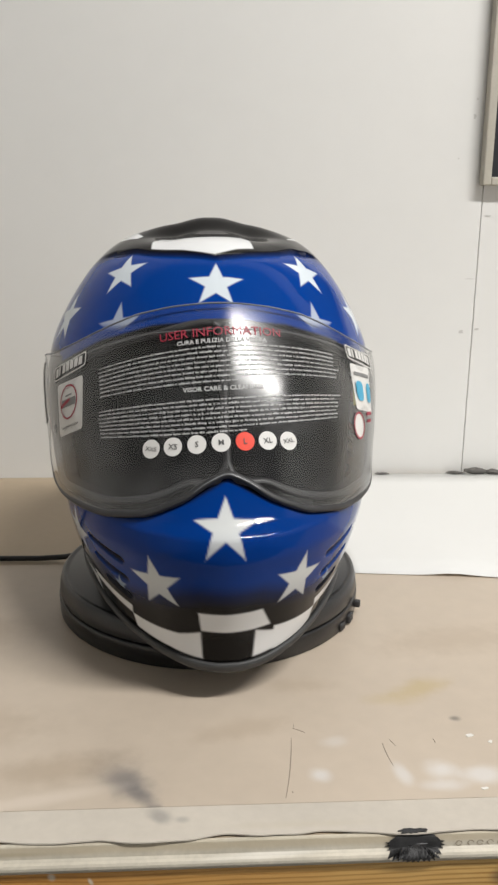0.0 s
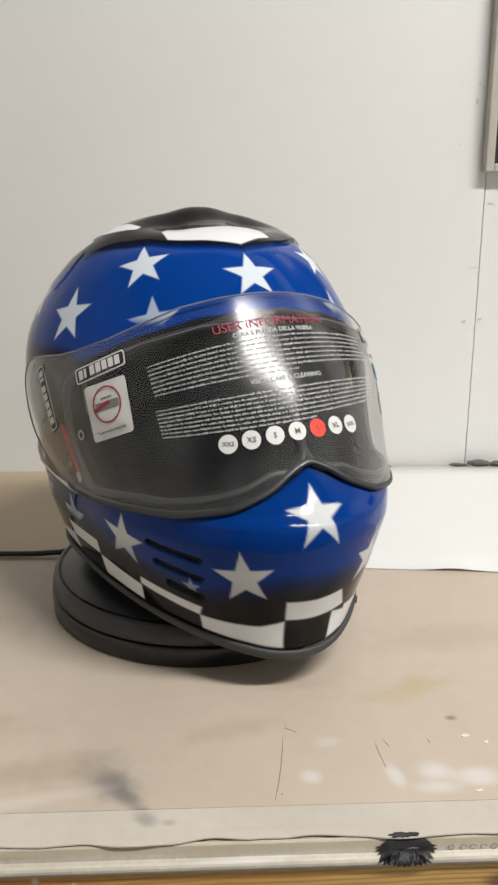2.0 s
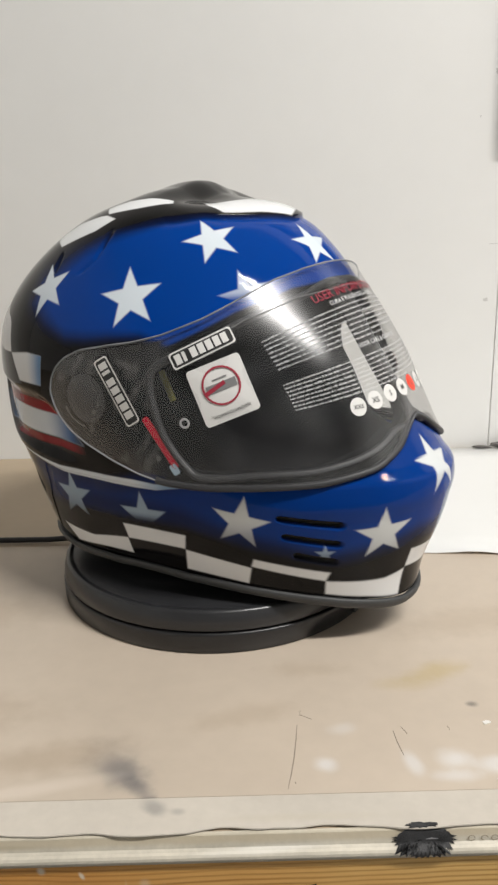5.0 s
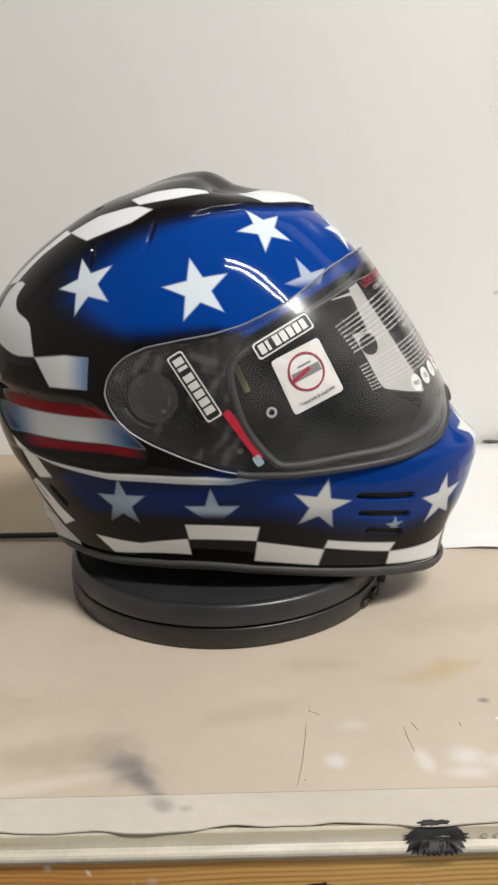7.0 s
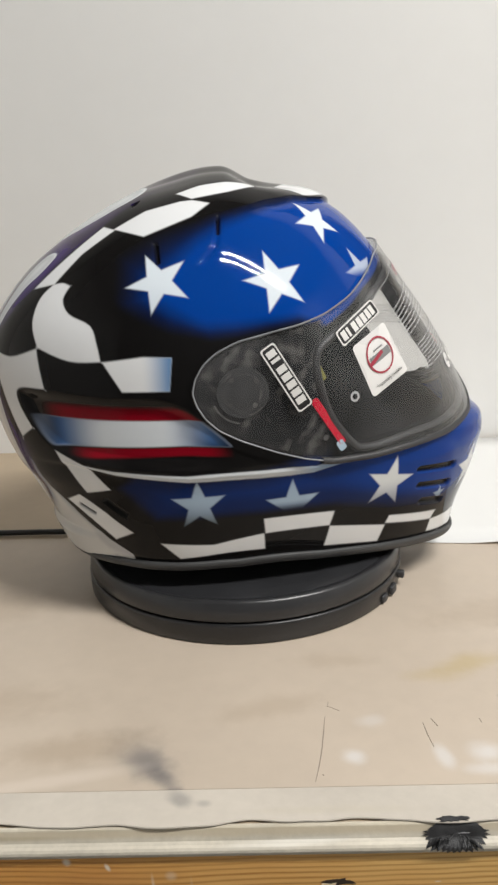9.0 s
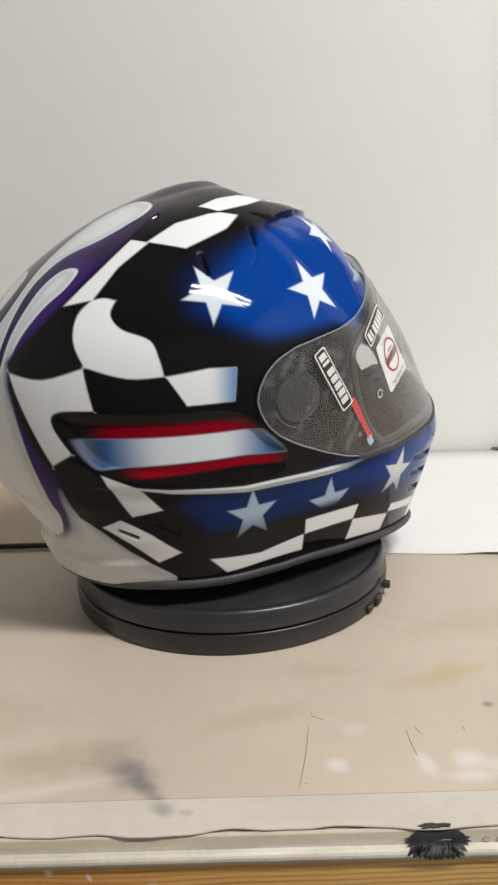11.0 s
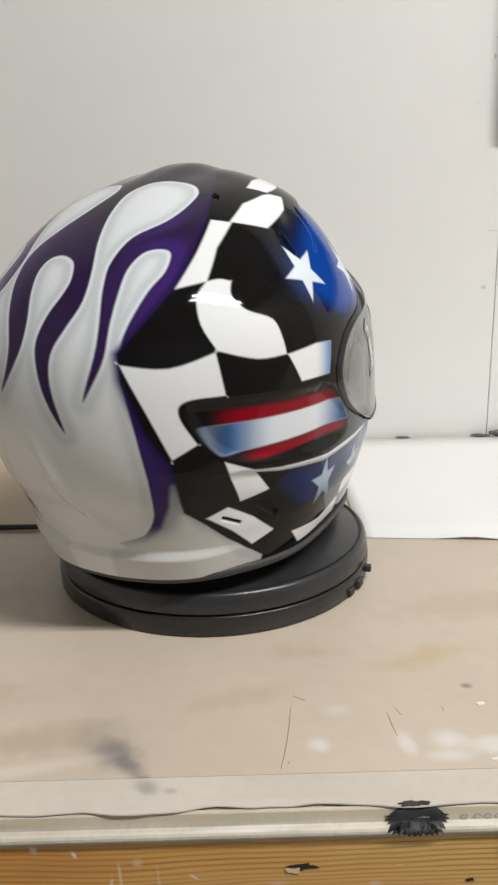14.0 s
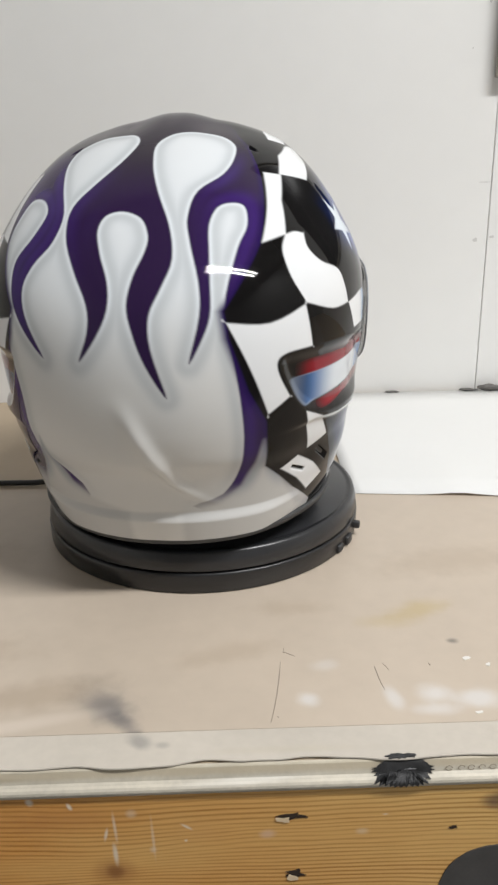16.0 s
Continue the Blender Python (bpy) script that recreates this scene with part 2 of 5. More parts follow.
def pine(name, knot):
    """Varnished pine: wavering growth rings that bend round a knot, on wood that turns from orange to honey."""
    m = bpy.data.materials.new(name)
    m.use_nodes = True
    nt = m.node_tree
    b = nt.nodes["Principled BSDF"]

    def node(kind, **values):
        n = nt.nodes.new("ShaderNode" + kind)
        for key, v in values.items():
            n.inputs[key.replace("_", " ")].default_value = v
        return n

    def calc(op, p, q=None, r=None):
        n = nt.nodes.new("ShaderNodeMath")
        n.operation = op
        for k, v in enumerate((p, q, r)):
            if v is None:
                continue
            if isinstance(v, (int, float)):
                n.inputs[k].default_value = v
            else:
                nt.links.new(v, n.inputs[k])
        return n.outputs[0]

    def grain(scale, detail, stretch):
        mp, n = node("Mapping", Scale=stretch), node("TexNoise", Scale=scale, Detail=detail)
        nt.links.new(tc.outputs["Object"], mp.inputs[0])
        nt.links.new(mp.outputs[0], n.inputs["Vector"])
        return n.outputs[0]

    tc, sp = node("TexCoord"), node("SeparateXYZ")
    nt.links.new(tc.outputs["Object"], sp.inputs[0])
    x, z = sp.outputs[0], sp.outputs[2]
    dx, dz = calc("MULTIPLY_ADD", x, 22.0, -22.0 * knot[0]), calc("MULTIPLY_ADD", z, 60.0, -60.0 * knot[1])
    near = calc("DIVIDE", 1.0, calc("ADD", 1.0, calc("ADD", calc("MULTIPLY", dx, dx), calc("MULTIPLY", dz, dz))))
    bend = calc("MULTIPLY", near, calc("MULTIPLY", dz, 0.011))
    wave = calc("MULTIPLY_ADD", grain(2.0, 3, (2.8, 6, 7)), 0.014, calc("ADD", z, bend))
    ring_line = calc("SINE", calc("MULTIPLY_ADD", grain(3.0, 2, (0.5, 4, 20)), 9.0, calc("MULTIPLY", wave, 2050.0)))
    late = calc("POWER", calc("MULTIPLY_ADD", ring_line, 0.5, 0.5), 2.6)
    strength = calc("MULTIPLY_ADD", grain(3.5, 3, (1.5, 6, 14)), 2.2, -0.45)
    fibre = calc("MULTIPLY_ADD", grain(5.0, 4, (9, 60, 300)), 0.8, -0.34)
    amount = node("MapRange")
    nt.links.new(calc("MULTIPLY_ADD", late, strength, fibre), amount.inputs["Value"])
    tone = node("ValToRGB")
    e = tone.color_ramp.elements
    e[0].position, e[0].color = 0.38, (0.67, 0.34, 0.09, 1)
    e[1].position, e[1].color = 0.66, (0.75, 0.485, 0.175, 1)
    nt.links.new(calc("MULTIPLY_ADD", x, 1.1, calc("MULTIPLY_ADD", grain(1.6, 3, (3, 8, 9)), 0.6, 0.18)), tone.inputs[0])
    mx = nt.nodes.new("ShaderNodeMixRGB")
    mx.blend_type = "MULTIPLY"
    mx.inputs[2].default_value = (0.58, 0.42, 0.24, 1)
    nt.links.new(amount.outputs[0], mx.inputs[0])
    nt.links.new(tone.outputs[0], mx.inputs[1])
    nt.links.new(mx.outputs[0], b.inputs["Base Color"])
    b.inputs["Roughness"].default_value = 0.4
    return m


# the front board lies in the plane of x and z, so its stains are laid by a turned copy of the spots
def board_spots(m, spots):
    nt = m.node_tree
    b = nt.nodes["Principled BSDF"]
    before = set(nt.nodes)
    nt.links.new(stain_nodes(nt, b.inputs["Base Color"].links[0].from_socket, spots, 0.25), b.inputs["Base Color"])
    sp, cb = nt.nodes.new("ShaderNodeSeparateXYZ"), nt.nodes.new("ShaderNodeCombineXYZ")
    tc = nt.nodes.new("ShaderNodeTexCoord")
    nt.links.new(tc.outputs["Object"], sp.inputs[0])
    nt.links.new(sp.outputs[0], cb.inputs[0])
    nt.links.new(sp.outputs[2], cb.inputs[1])
    for n in nt.nodes:
        if n not in before and n.bl_idname == "ShaderNodeMapping":
            nt.links.new(cb.outputs[0], n.inputs[0])
    return m


KNOT, SPILT = (0.16, 0.055, 0.015), (0.74, 0.66, 0.53)
M_WOOD = board_spots(pine("varnished_pine", (-0.0417, -0.066)), (
    (-0.0417, -0.066, 0.007, 0.006, 0, KNOT, 0.8), (-0.0417, -0.066, 0.016, 0.012, 0, (0.3, 0.12, 0.03), 0.5), (0.158, -0.027, 0.011, 0.008, 0, (0.08, 0.05, 0.04), 0.75),
    (-0.07, -0.03, 0.05, 0.012, 0, (0.46, 0.20, 0.06), 0.35), (0.004, -0.04, 0.02, 0.012, 0, (0.66, 0.36, 0.12), 0.4), (0.039, -0.044, 0.006, 0.004, 0, (0.72, 0.52, 0.40), 0.5), (0.0885, -0.0442, 0.005, 0.003, 0, (0.74, 0.6, 0.42), 0.5),
    (-0.0822, -0.0180, 0.0028, 0.0034, 20, SPILT, 0.9), (-0.0622, -0.0215, 0.0016, 0.0034, 25, SPILT, 0.9), (-0.0400, -0.036, 0.0014, 0.014, 3, SPILT, 0.55), (-0.0408, -0.054, 0.0020, 0.010, 3, SPILT, 0.8), (-0.0448, -0.0405, 0.0013, 0.006, -12, SPILT, 0.75), (-0.0206, -0.045, 0.0012, 0.020, 2, SPILT, 0.4),
    (-0.0210, -0.052, 0.0028, 0.0034, 0, SPILT, 0.4), (-0.0030, -0.0372, 0.0046, 0.0012, -35, SPILT, 0.75), (-0.0036, -0.0465, 0.0012, 0.0012, 0, SPILT, 0.8), (-0.031, -0.0275, 0.004, 0.004, 0, SPILT, 0.35), (0.1005, -0.0334, 0.0024, 0.0008, 0, SPILT, 0.6)))

structure("bench_top", box_bm(-1.5, -0.2925, -0.012, 2.2, WALL_Y, 0.0, 0.004), M_REAR, "tan workbench top against the wall", "bench top")
structure("bench_cover", box_bm(-1.5, -0.2692, 0.0, 2.2, 0.066, 0.0008), M_TABLE, "stained brown covering sheet on the workbench", "bench cover")


def masking_strip():
    """A strip with a torn, wavy front edge that lifts a little off the bench."""
    bm = bmesh.new()
    n = 700
    top = []
    for i in range(n + 1):
        x = -0.9 + 1.8 * i / n
        wave = 0.0016 * math.sin(x * 38) + 0.0010 * math.sin(x * 97 + 1) + 0.0012 * noise.noise(Vector((x * 60, 0, 0)))
        lift = 0.0001 + 0.0004 * noise.noise(Vector((x * 30, 3, 0)))
        top.append([bm.verts.new(v) for v in ((x, -0.2694, 0.0004), (x, -0.2697, 0.00095), (x, -0.285, 0.0011), (x, -0.2935 + wave, 0.0010 + lift), (x, -0.2937 + wave, 0.0004 + lift), (x, -0.285, 0.0002))])
    for a, b in zip(top, top[1:]):
        for k in range(6):
            bm.faces.new((a[k], b[k], b[(k + 1) % 6], a[(k + 1) % 6]))
    bmesh.ops.recalc_face_normals(bm, faces=bm.faces[:])
    return bm


structure("masking_strip", masking_strip(), stained(M_STRIP, ((-0.027, -0.2765, 0.012, 0.007, -40, GREY, 0.42), (-0.015, -0.280, 0.006, 0.004, 0, GREY, 0.3), (-0.155, -0.283, 0.01, 0.005, 0, PALE, 0.8), (0.05, -0.286, 0.06, 0.004, 0, (0.5, 0.45, 0.36), 0.4), (0.2, -0.275, 0.08, 0.004, 0, (0.5, 0.44, 0.38), 0.35))), "cream torn masking strip along the front of the bench", "strip")
edge = bmesh.new()
EDGE_FORM = ((-0.2926, -0.0004), (-0.2938, -0.0005), (-0.2944, -0.0012), (-0.2955, -0.0058), (-0.2959, -0.0074), (-0.2972, -0.0085), (-0.2985, -0.0091), (-0.2993, -0.0102), (-0.2995, -0.0116), (-0.2990, -0.0132), (-0.2978, -0.0148), (-0.2926, -0.0148))
ends = [[edge.verts.new((x, y, z)) for y, z in EDGE_FORM] for x in (-1.5, 2.2)]
for k in range(len(EDGE_FORM)):
    edge.faces.new((ends[0][k - 1], ends[0][k], ends[1][k], ends[1][k - 1]))
edge.faces.new(ends[0])
edge.faces.new(ends[1][::-1])
bmesh.ops.recalc_face_normals(edge, faces=edge.faces[:])
structure("bench_edge", edge, board_spots(M_EDGE, ((0.0, -0.0030, 1.2, 0.0036, 0.15, (0.52, 0.44, 0.31), 0.7), (0.0, -0.0132, 1.2, 0.0016, 0, (0.40, 0.37, 0.31), 0.35), (-0.12, -0.005, 0.06, 0.002, 0, (0.36, 0.30, 0.2), 0.5), (0.03, -0.008, 0.05, 0.002, 2, (0.72, 0.69, 0.62), 0.6))), "cream worn bench edge with paint spots", "edging")
board = structure("front_board", box_bm(-1.5, -0.2968, -0.16, 2.2, -0.255, -0.0149, 0.0015), M_WOOD, "varnished pine board with knots and paint drips", "board")


# marks on the bench: fine scratches, chips, nail holes
def blob_bm(cx, cy, w, h, jag, n=26, seed=0, thick=0.0004, upright=False):
    """A flat ragged patch with a little thickness."""
    rng = random.Random(seed)
    bm = bmesh.new()
    ring_v = []
    for k in range(n):
        a = 2 * math.pi * k / n
        r = 1 + rng.uniform(-jag, jag)
        ring_v.append((cx + w * r * math.cos(a), cy + h * r * math.sin(a)))
    lo, hi = [], []
    for x, y in ring_v:
        lo.append(bm.verts.new((x, 0, y) if upright else (x, y, 0)))
        hi.append(bm.verts.new((x, -thick, y) if upright else (x, y, thick)))
    bm.faces.new(hi)
    for k in range(n):
        bm.faces.new((lo[k], lo[(k + 1) % n], hi[(k + 1) % n], hi[k]))
    bmesh.ops.recalc_face_normals(bm, faces=bm.faces[:])
    return bm


def sliver(points, width, thick=0.0003):
    """A thin scratch along a few points on the bench."""
    bm = bmesh.new()
    rows = []
    for i, (x, y) in enumerate(points):
        w = width * (0.5 if i in (0, len(points) - 1) else 1)
        rows.append([bm.verts.new((x - w, y, 0.0008)), bm.verts.new((x, y, 0.0008 + thick)), bm.verts.new((x + w, y, 0.0008))])
    for a, b in zip(rows, rows[1:]):
        bm.faces.new((a[0], a[1], b[1], b[0]))
        bm.faces.new((a[1], a[2], b[2], b[1]))
    return bm


M_SCRATCH = mat("dark_scratch", (0.27, 0.225, 0.18), 0.7)
M_CHIP = mat("white_chip", (0.72, 0.70, 0.66), 0.6)
M_SPLAT = mat("black_paint", (0.045, 0.045, 0.047), 0.5, 0, 160, 0.75, 0.4)
cover = bpy.data.objects["bench_cover"]
for pts, w in ((((0.0515, -0.2105), (0.0500, -0.224), (0.0478, -0.240), (0.0455, -0.253), (0.0428, -0.2655)), 0.0003), (((0.0535, -0.2005), (0.0570, -0.2025), (0.0605, -0.2052)), 0.0004), (((0.0545, -0.196), (0.0540, -0.2)), 0.0003),
               (((0.1072, -0.218), (0.1078, -0.229), (0.1092, -0.240)), 0.0003), (((0.1125, -0.2145), (0.1150, -0.2215)), 0.0003), (((0.1400, -0.2150), (0.1405, -0.2190)), 0.0003), (((0.0470, -0.2600), (0.0474, -0.2612)), 0.0006)):
    part("scratch", sliver(pts, w), M_SCRATCH, cover, smooth=False)
for k, (x, y, w, h) in enumerate(((0.1636, -0.2126, 0.0022, 0.0018), (0.175, -0.2195, 0.0016, 0.0013), (0.157, -0.262, 0.0016, 0.0012), (0.192, -0.231, 0.0015, 0.0012))):
    bm = blob_bm(x, y, w, h, 0.5, 9, k)
    bmesh.ops.translate(bm, vec=(0, 0, 0.0008), verts=bm.verts)
    part("paint_chip", bm, M_CHIP, cover, smooth=False)

# the black splash over the bench's edge
splat = tagged(new("paint_splash"), "dried black paint splash over the bench edge", "paint splash")
rng = random.Random(11)
bm = bmesh.new()
pts = []
for k in range(64):
    a = 2 * math.pi * k / 64
    spike = 1.0 + (rng.uniform(0.25, 0.75) if k % 2 and math.sin(a) < 0.25 else rng.uniform(-0.12, 0.06))
    pts.append((0.1085 + 0.0138 * (1 + (spike - 1) * 0.35) * math.cos(a), max(-0.0148, -0.0050 + 0.0068 * spike * math.sin(a))))
face_z, face_y = [z for y, z in EDGE_FORM[1:-1]][::-1], [y for y, z in EDGE_FORM[1:-1]][::-1]
rings = []
for shrink in [1.0 - 0.08 * k for k in range(12)]:
    row = []
    for x, z in pts:
        z = min(-0.0006, -0.0050 + (z + 0.0050) * shrink)
        row.append(bm.verts.new((0.1085 + (x - 0.1085) * shrink, float(np.interp(z, face_z, face_y)) - 0.0008, z)))
    rings.append(row)
for a, b in zip(rings, rings[1:]):
    for k in range(64):
        bm.faces.new((a[k], a[(k + 1) % 64], b[(k + 1) % 64], b[k]))
bm.faces.new(rings[-1])
bmesh.ops.recalc_face_normals(bm, faces=bm.faces[:])
part("drip", bm, M_SPLAT, splat)
bm = blob_bm(0.107, -0.2942, 0.0075, 0.0016, 0.3, 30, 5, 0.0006)
bmesh.ops.translate(bm, vec=(0, 0, 0.0012), verts=bm.verts)
part("blot", bm, M_SPLAT, splat, smooth=False)
bm = blob_bm(0.112, -0.0055, 0.003, 0.0008, 0.3, 12, 8, 0.0004, True)
bmesh.ops.translate(bm, vec=(0, -0.2958, 0), verts=bm.verts)
part("pale_fleck", bm, mat("grey_fleck", (0.3, 0.3, 0.31), 0.5), splat, smooth=False)
# scribble on the edge that cannot be read, as small rings and bars
for k, x in enumerate((0.132, 0.1385, 0.1435, 0.149, 0.1545, 0.160)):
    bm = bmesh.new()
    outer = [(x + 0.0019 * math.cos(t), -0.0055 + 0.0017 * math.sin(t)) for t in [2 * math.pi * q / 14 for q in range(11 if k % 2 else 14)]]
    a = [bm.verts.new((px, -0.2961, pz)) for px, pz in outer]
    b = [bm.verts.new((x + (px - x) * 0.72, -0.2961, -0.0055 + (pz + 0.0055) * 0.72)) for px, pz in outer]
    for q in range(len(outer) - 1):
        bm.faces.new((a[q], a[q + 1], b[q + 1], b[q]))
    part("scribble", bm, mat("faded_ink", (0.33, 0.28, 0.21), 0.7), bpy.data.objects["bench_edge"], smooth=False)
# nail holes and the sawn round in the board
for k, (x, z, w, h) in enumerate(((0.0523, -0.0325, 0.0065, 0.0022), (0.0535, -0.0715, 0.0045, 0.003), (0.137, -0.0435, 0.0022, 0.0009))):
    bm = blob_bm(x, z, w, h, 0.45, 16, 30 + k, 0.0004, True)
    bmesh.ops.translate(bm, vec=(0, -0.2968, 0), verts=bm.verts)
    part("nail_hole", bm, mat("hole_dark", (0.03, 0.018, 0.01), 0.9), board, smooth=False)
    if k < 2:
        bm = blob_bm(x - 0.005 + 0.004 * k, z - 0.002 - 0.001 * k, 0.003, 0.002, 0.5, 9, 40 + k, 0.0006, True)
        bmesh.ops.translate(bm, vec=(0, -0.2968, 0), verts=bm.verts)
        part("splinter", bm, mat("raw_wood", (0.7, 0.55, 0.36), 0.7), board, smooth=False)
bm = blob_bm(0.163, -0.085, 0.0315, 0.0285, 0.012, 60, 50, 0.0006, True)
bmesh.ops.translate(bm, vec=(0, -0.2968, 0), verts=bm.verts)
part("sawn_round", bm, mat("dark_round", (0.07, 0.065, 0.062), 0.6, 0, 50, 0.3), board, "dark grey round patch in the board", smooth=False)


# ---- paper, debris, cable ----
def paper_bm():
    """A flat sheet whose near edge runs a little askew and lifts in one place."""
    bm = bmesh.new()
    nx, ny = 40, 8
    g = []
    for i in range(nx + 1):
        x = 0.13 + 0.5 * i / nx
        near = 0.0343 - (x - 0.1467) * 0.115
        row = []
        for j in range(ny + 1):
            t = j / ny
            y = near + (WALL_Y - 0.006 - near) * t
            z = 0.0014 + (0.0022 * math.exp(-((x - 0.225) / 0.02) ** 2)) * (1 - t) ** 6 + 0.0006 * noise.noise(Vector((x * 9, y * 9, 0)))
            row.append(bm.verts.new((x, y, max(z, 0.0012))))
        g.append(row)
    for a, b in zip(g, g[1:]):
        for j in range(ny):
            bm.faces.new((a[j], b[j], b[j + 1], a[j + 1]))
    r = bmesh.ops.extrude_face_region(bm, geom=bm.faces[:])
    bmesh.ops.translate(bm, vec=(0, 0, 0.0005), verts=[v for v in r["geom"] if isinstance(v, bmesh.types.BMVert)])
    bmesh.ops.recalc_face_normals(bm, faces=bm.faces[:])
    return bm


tagged(part("paper_sheet", paper_bm(), M_PAPER), "blank white paper sheet lying flat on the bench", "paper")


def scrap_bm(x, y, length, height, seed):
    bm = bmesh.new()
    bmesh.ops.create_icosphere(bm, subdivisions=3, radius=1)
    for v in bm.verts:
        d = v.co.normalized()
        r = 1 + 0.35 * noise.noise(d * 2.2 + Vector((seed, 0, 0)))
        taper = 1 - 0.55 * max(0, d.x)
        v.co = Vector((x + d.x * r * length / 2, y + d.y * r * 0.004, max(0.0021, 0.0021 + height * (0.5 + 0.5 * d.z * r) * taper)))
    return bm


M_SCRAP = mat("grey_scrap", (0.16, 0.15, 0.14), 0.7, 0, 120, 0.5, 0.3)
for k, (x, y, l, h, tint) in enumerate(((0.350, 0.339, 0.034, 0.0085, "dark grey"), (0.322, 0.341, 0.024, 0.0030, "thin grey"), (0.226, 0.342, 0.018, 0.0014, "thin grey"), (0.372, 0.337, 0.022, 0.007, "dark grey"))):
    tagged(part("dust_scrap", scrap_bm(x, y, l, h, k * 3.1), M_SCRAP), tint + " scrap of debris along the foot of the wall", "debris", "scraps along the wall")

tagged(part("power_cable", tube_bm([(-0.118, 0.0745, 0.0085), (-0.135, 0.0745, 0.0052), (-0.16, 0.0752, 0.0036), (-0.2, 0.0768, 0.0034), (-0.26, 0.0775, 0.0034), (-0.4, 0.079, 0.0034), (-0.7, 0.074, 0.0034), (-1.0, 0.09, 0.0034)], 0.0026), M_CABLE), "thin black power cable lying on the bench behind the turntable", "cable")

# framed dark board on the wall
frame_ob = tagged(new("framed_board"), "dark glossy board in a thin cream frame on the wall", "framed board")
M_FRAME = mat("cream_frame", (0.52, 0.49, 0.42), 0.5, 0, 30, 0.2, 0.1)
FX0, FX1, FZ0, FZ1 = 0.3265, 0.95, 0.3595, 1.02
for x0, x1, z0, z1 in ((FX0, FX0 + 0.010, FZ0, FZ1), (FX1 - 0.010, FX1, FZ0, FZ1), (FX0 + 0.010, FX1 - 0.010, FZ0, FZ0 + 0.009), (FX0 + 0.010, FX1 - 0.010, FZ1 - 0.009, FZ1)):
    part("frame_rail", box_bm(x0, WALL_Y - 0.016, z0, x1, WALL_Y - 0.0002, z1, 0.0015), M_FRAME, frame_ob, smooth=False)
part("dark_face", box_bm(FX0 + 0.009, WALL_Y - 0.011, FZ0 + 0.008, FX1 - 0.009, WALL_Y - 0.003, FZ1 - 0.008), mat("dark_board", (0.035, 0.036, 0.042), 0.25, 0, 6, 0.4), frame_ob, smooth=False)
# specks and dents in the wall
wall_ob = bpy.data.objects["wall_north"]
M_SPECK = mat("wall_speck", (0.58, 0.57, 0.55), 0.8)
for k, (x, z, w, h) in enumerate(((0.316, 0.437, 0.0016, 0.003), (0.318, 0.4555, 0.0012, 0.0012), (0.318, 0.185, 0.003, 0.002), (0.338, 0.188, 0.003, 0.0016), (0.325, 0.25, 0.006, 0.0005), (0.341, 0.325, 0.004, 0.0008), (0.300, 0.39, 0.001, 0.001))):
    bm = blob_bm(x, z, w, h, 0.4, 10, 70 + k, 0.0003, True)
    bmesh.ops.translate(bm, vec=(0, WALL_Y, 0), verts=bm.verts)
    part("speck", bm, M_SPECK, wall_ob, smooth=False)

# ---- turntable ----
turntable = tagged(new("turntable"), "round black plastic motor turntable on the bench", "turntable")
turntable.location = (0.0012, -0.003, 0)
base = part("base", lathe_bm([(0.118, 0.0008), (0.1246, 0.0009), (0.1258, 0.0020), (0.1262, 0.0125), (0.1262, 0.0150), (0.1257, 0.0160), (0.1250, 0.0164), (0.119, 0.0164)]), M_BASE, turntable)
M_PLATFORM = mat("satin_black_plastic", (0.026, 0.0265, 0.029), 0.30, 0, 35, 0.3, 0.08)
platform = part("platform", lathe_bm([(0.119, 0.0178), (0.1250, 0.0178), (0.1257, 0.0185), (0.1250, 0.0250), (0.1236, 0.0304), (0.1226, 0.0317), (0.1212, 0.0324), (0.1200, 0.0325), (0.1192, 0.0319), (0.117, 0.0319), (0.116, 0.0326)]), M_PLATFORM, turntable)
for ang, r, w, h, d, z in ((-19, 0.1265, 0.005, 0.006, 0.0045, 0.0105), (-27, 0.1258, 0.010, 0.007, 0.0025, 0.0058), (-34, 0.1258, 0.008, 0.006, 0.0018, 0.0050)):
    bm = box_bm(-d, -w / 2, -h / 2, d, w / 2, h / 2, 0.0012)
    bmesh.ops.transform(bm, matrix=pose(r * math.cos(radians(ang)), r * math.sin(radians(ang)), z, 0, 0, ang), verts=bm.verts)
    part("switch" if z > 0.01 else "foot_tab", bm, M_RUBBER, turntable)

# ---- helmet paint: shapes on the shell, given as (az, el) in degrees ----
def fold(az):
    return np.abs((np.asarray(az, float) + 180) % 360 - 180)


def rim_el(az):
    """Elevation of the shell's lower edge."""
    return np.interp(fold(az), (0, 5, 12, 21, 38, 55, 85, 108, 130, 150, 165, 180), (-31.2, -31.4, -31.9, -33.2, -36.6, -39.4, -42.0, -41.4, -40.2, -40.0, -39.4, -39.0))


def ease(x, a, b):
    t = np.clip((x - a) / (b - a), 0, 1)
    return t * t * (3 - 2 * t)


def rounded(points, steps=5):
    """A smooth closed line through the points."""
    p = np.array(points, float)
    out = []
    for i in range(len(p)):
        a, b, c, d = p[i - 1], p[i], p[(i + 1) % len(p)], p[(i + 2) % len(p)]
        for k in range(steps):
            t = k / steps
            out.append(0.5 * (2 * b + (c - a) * t + (2 * a - 5 * b + 4 * c - d) * t * t + (3 * b - a - 3 * c + d) * t**3))
    return np.array(out)


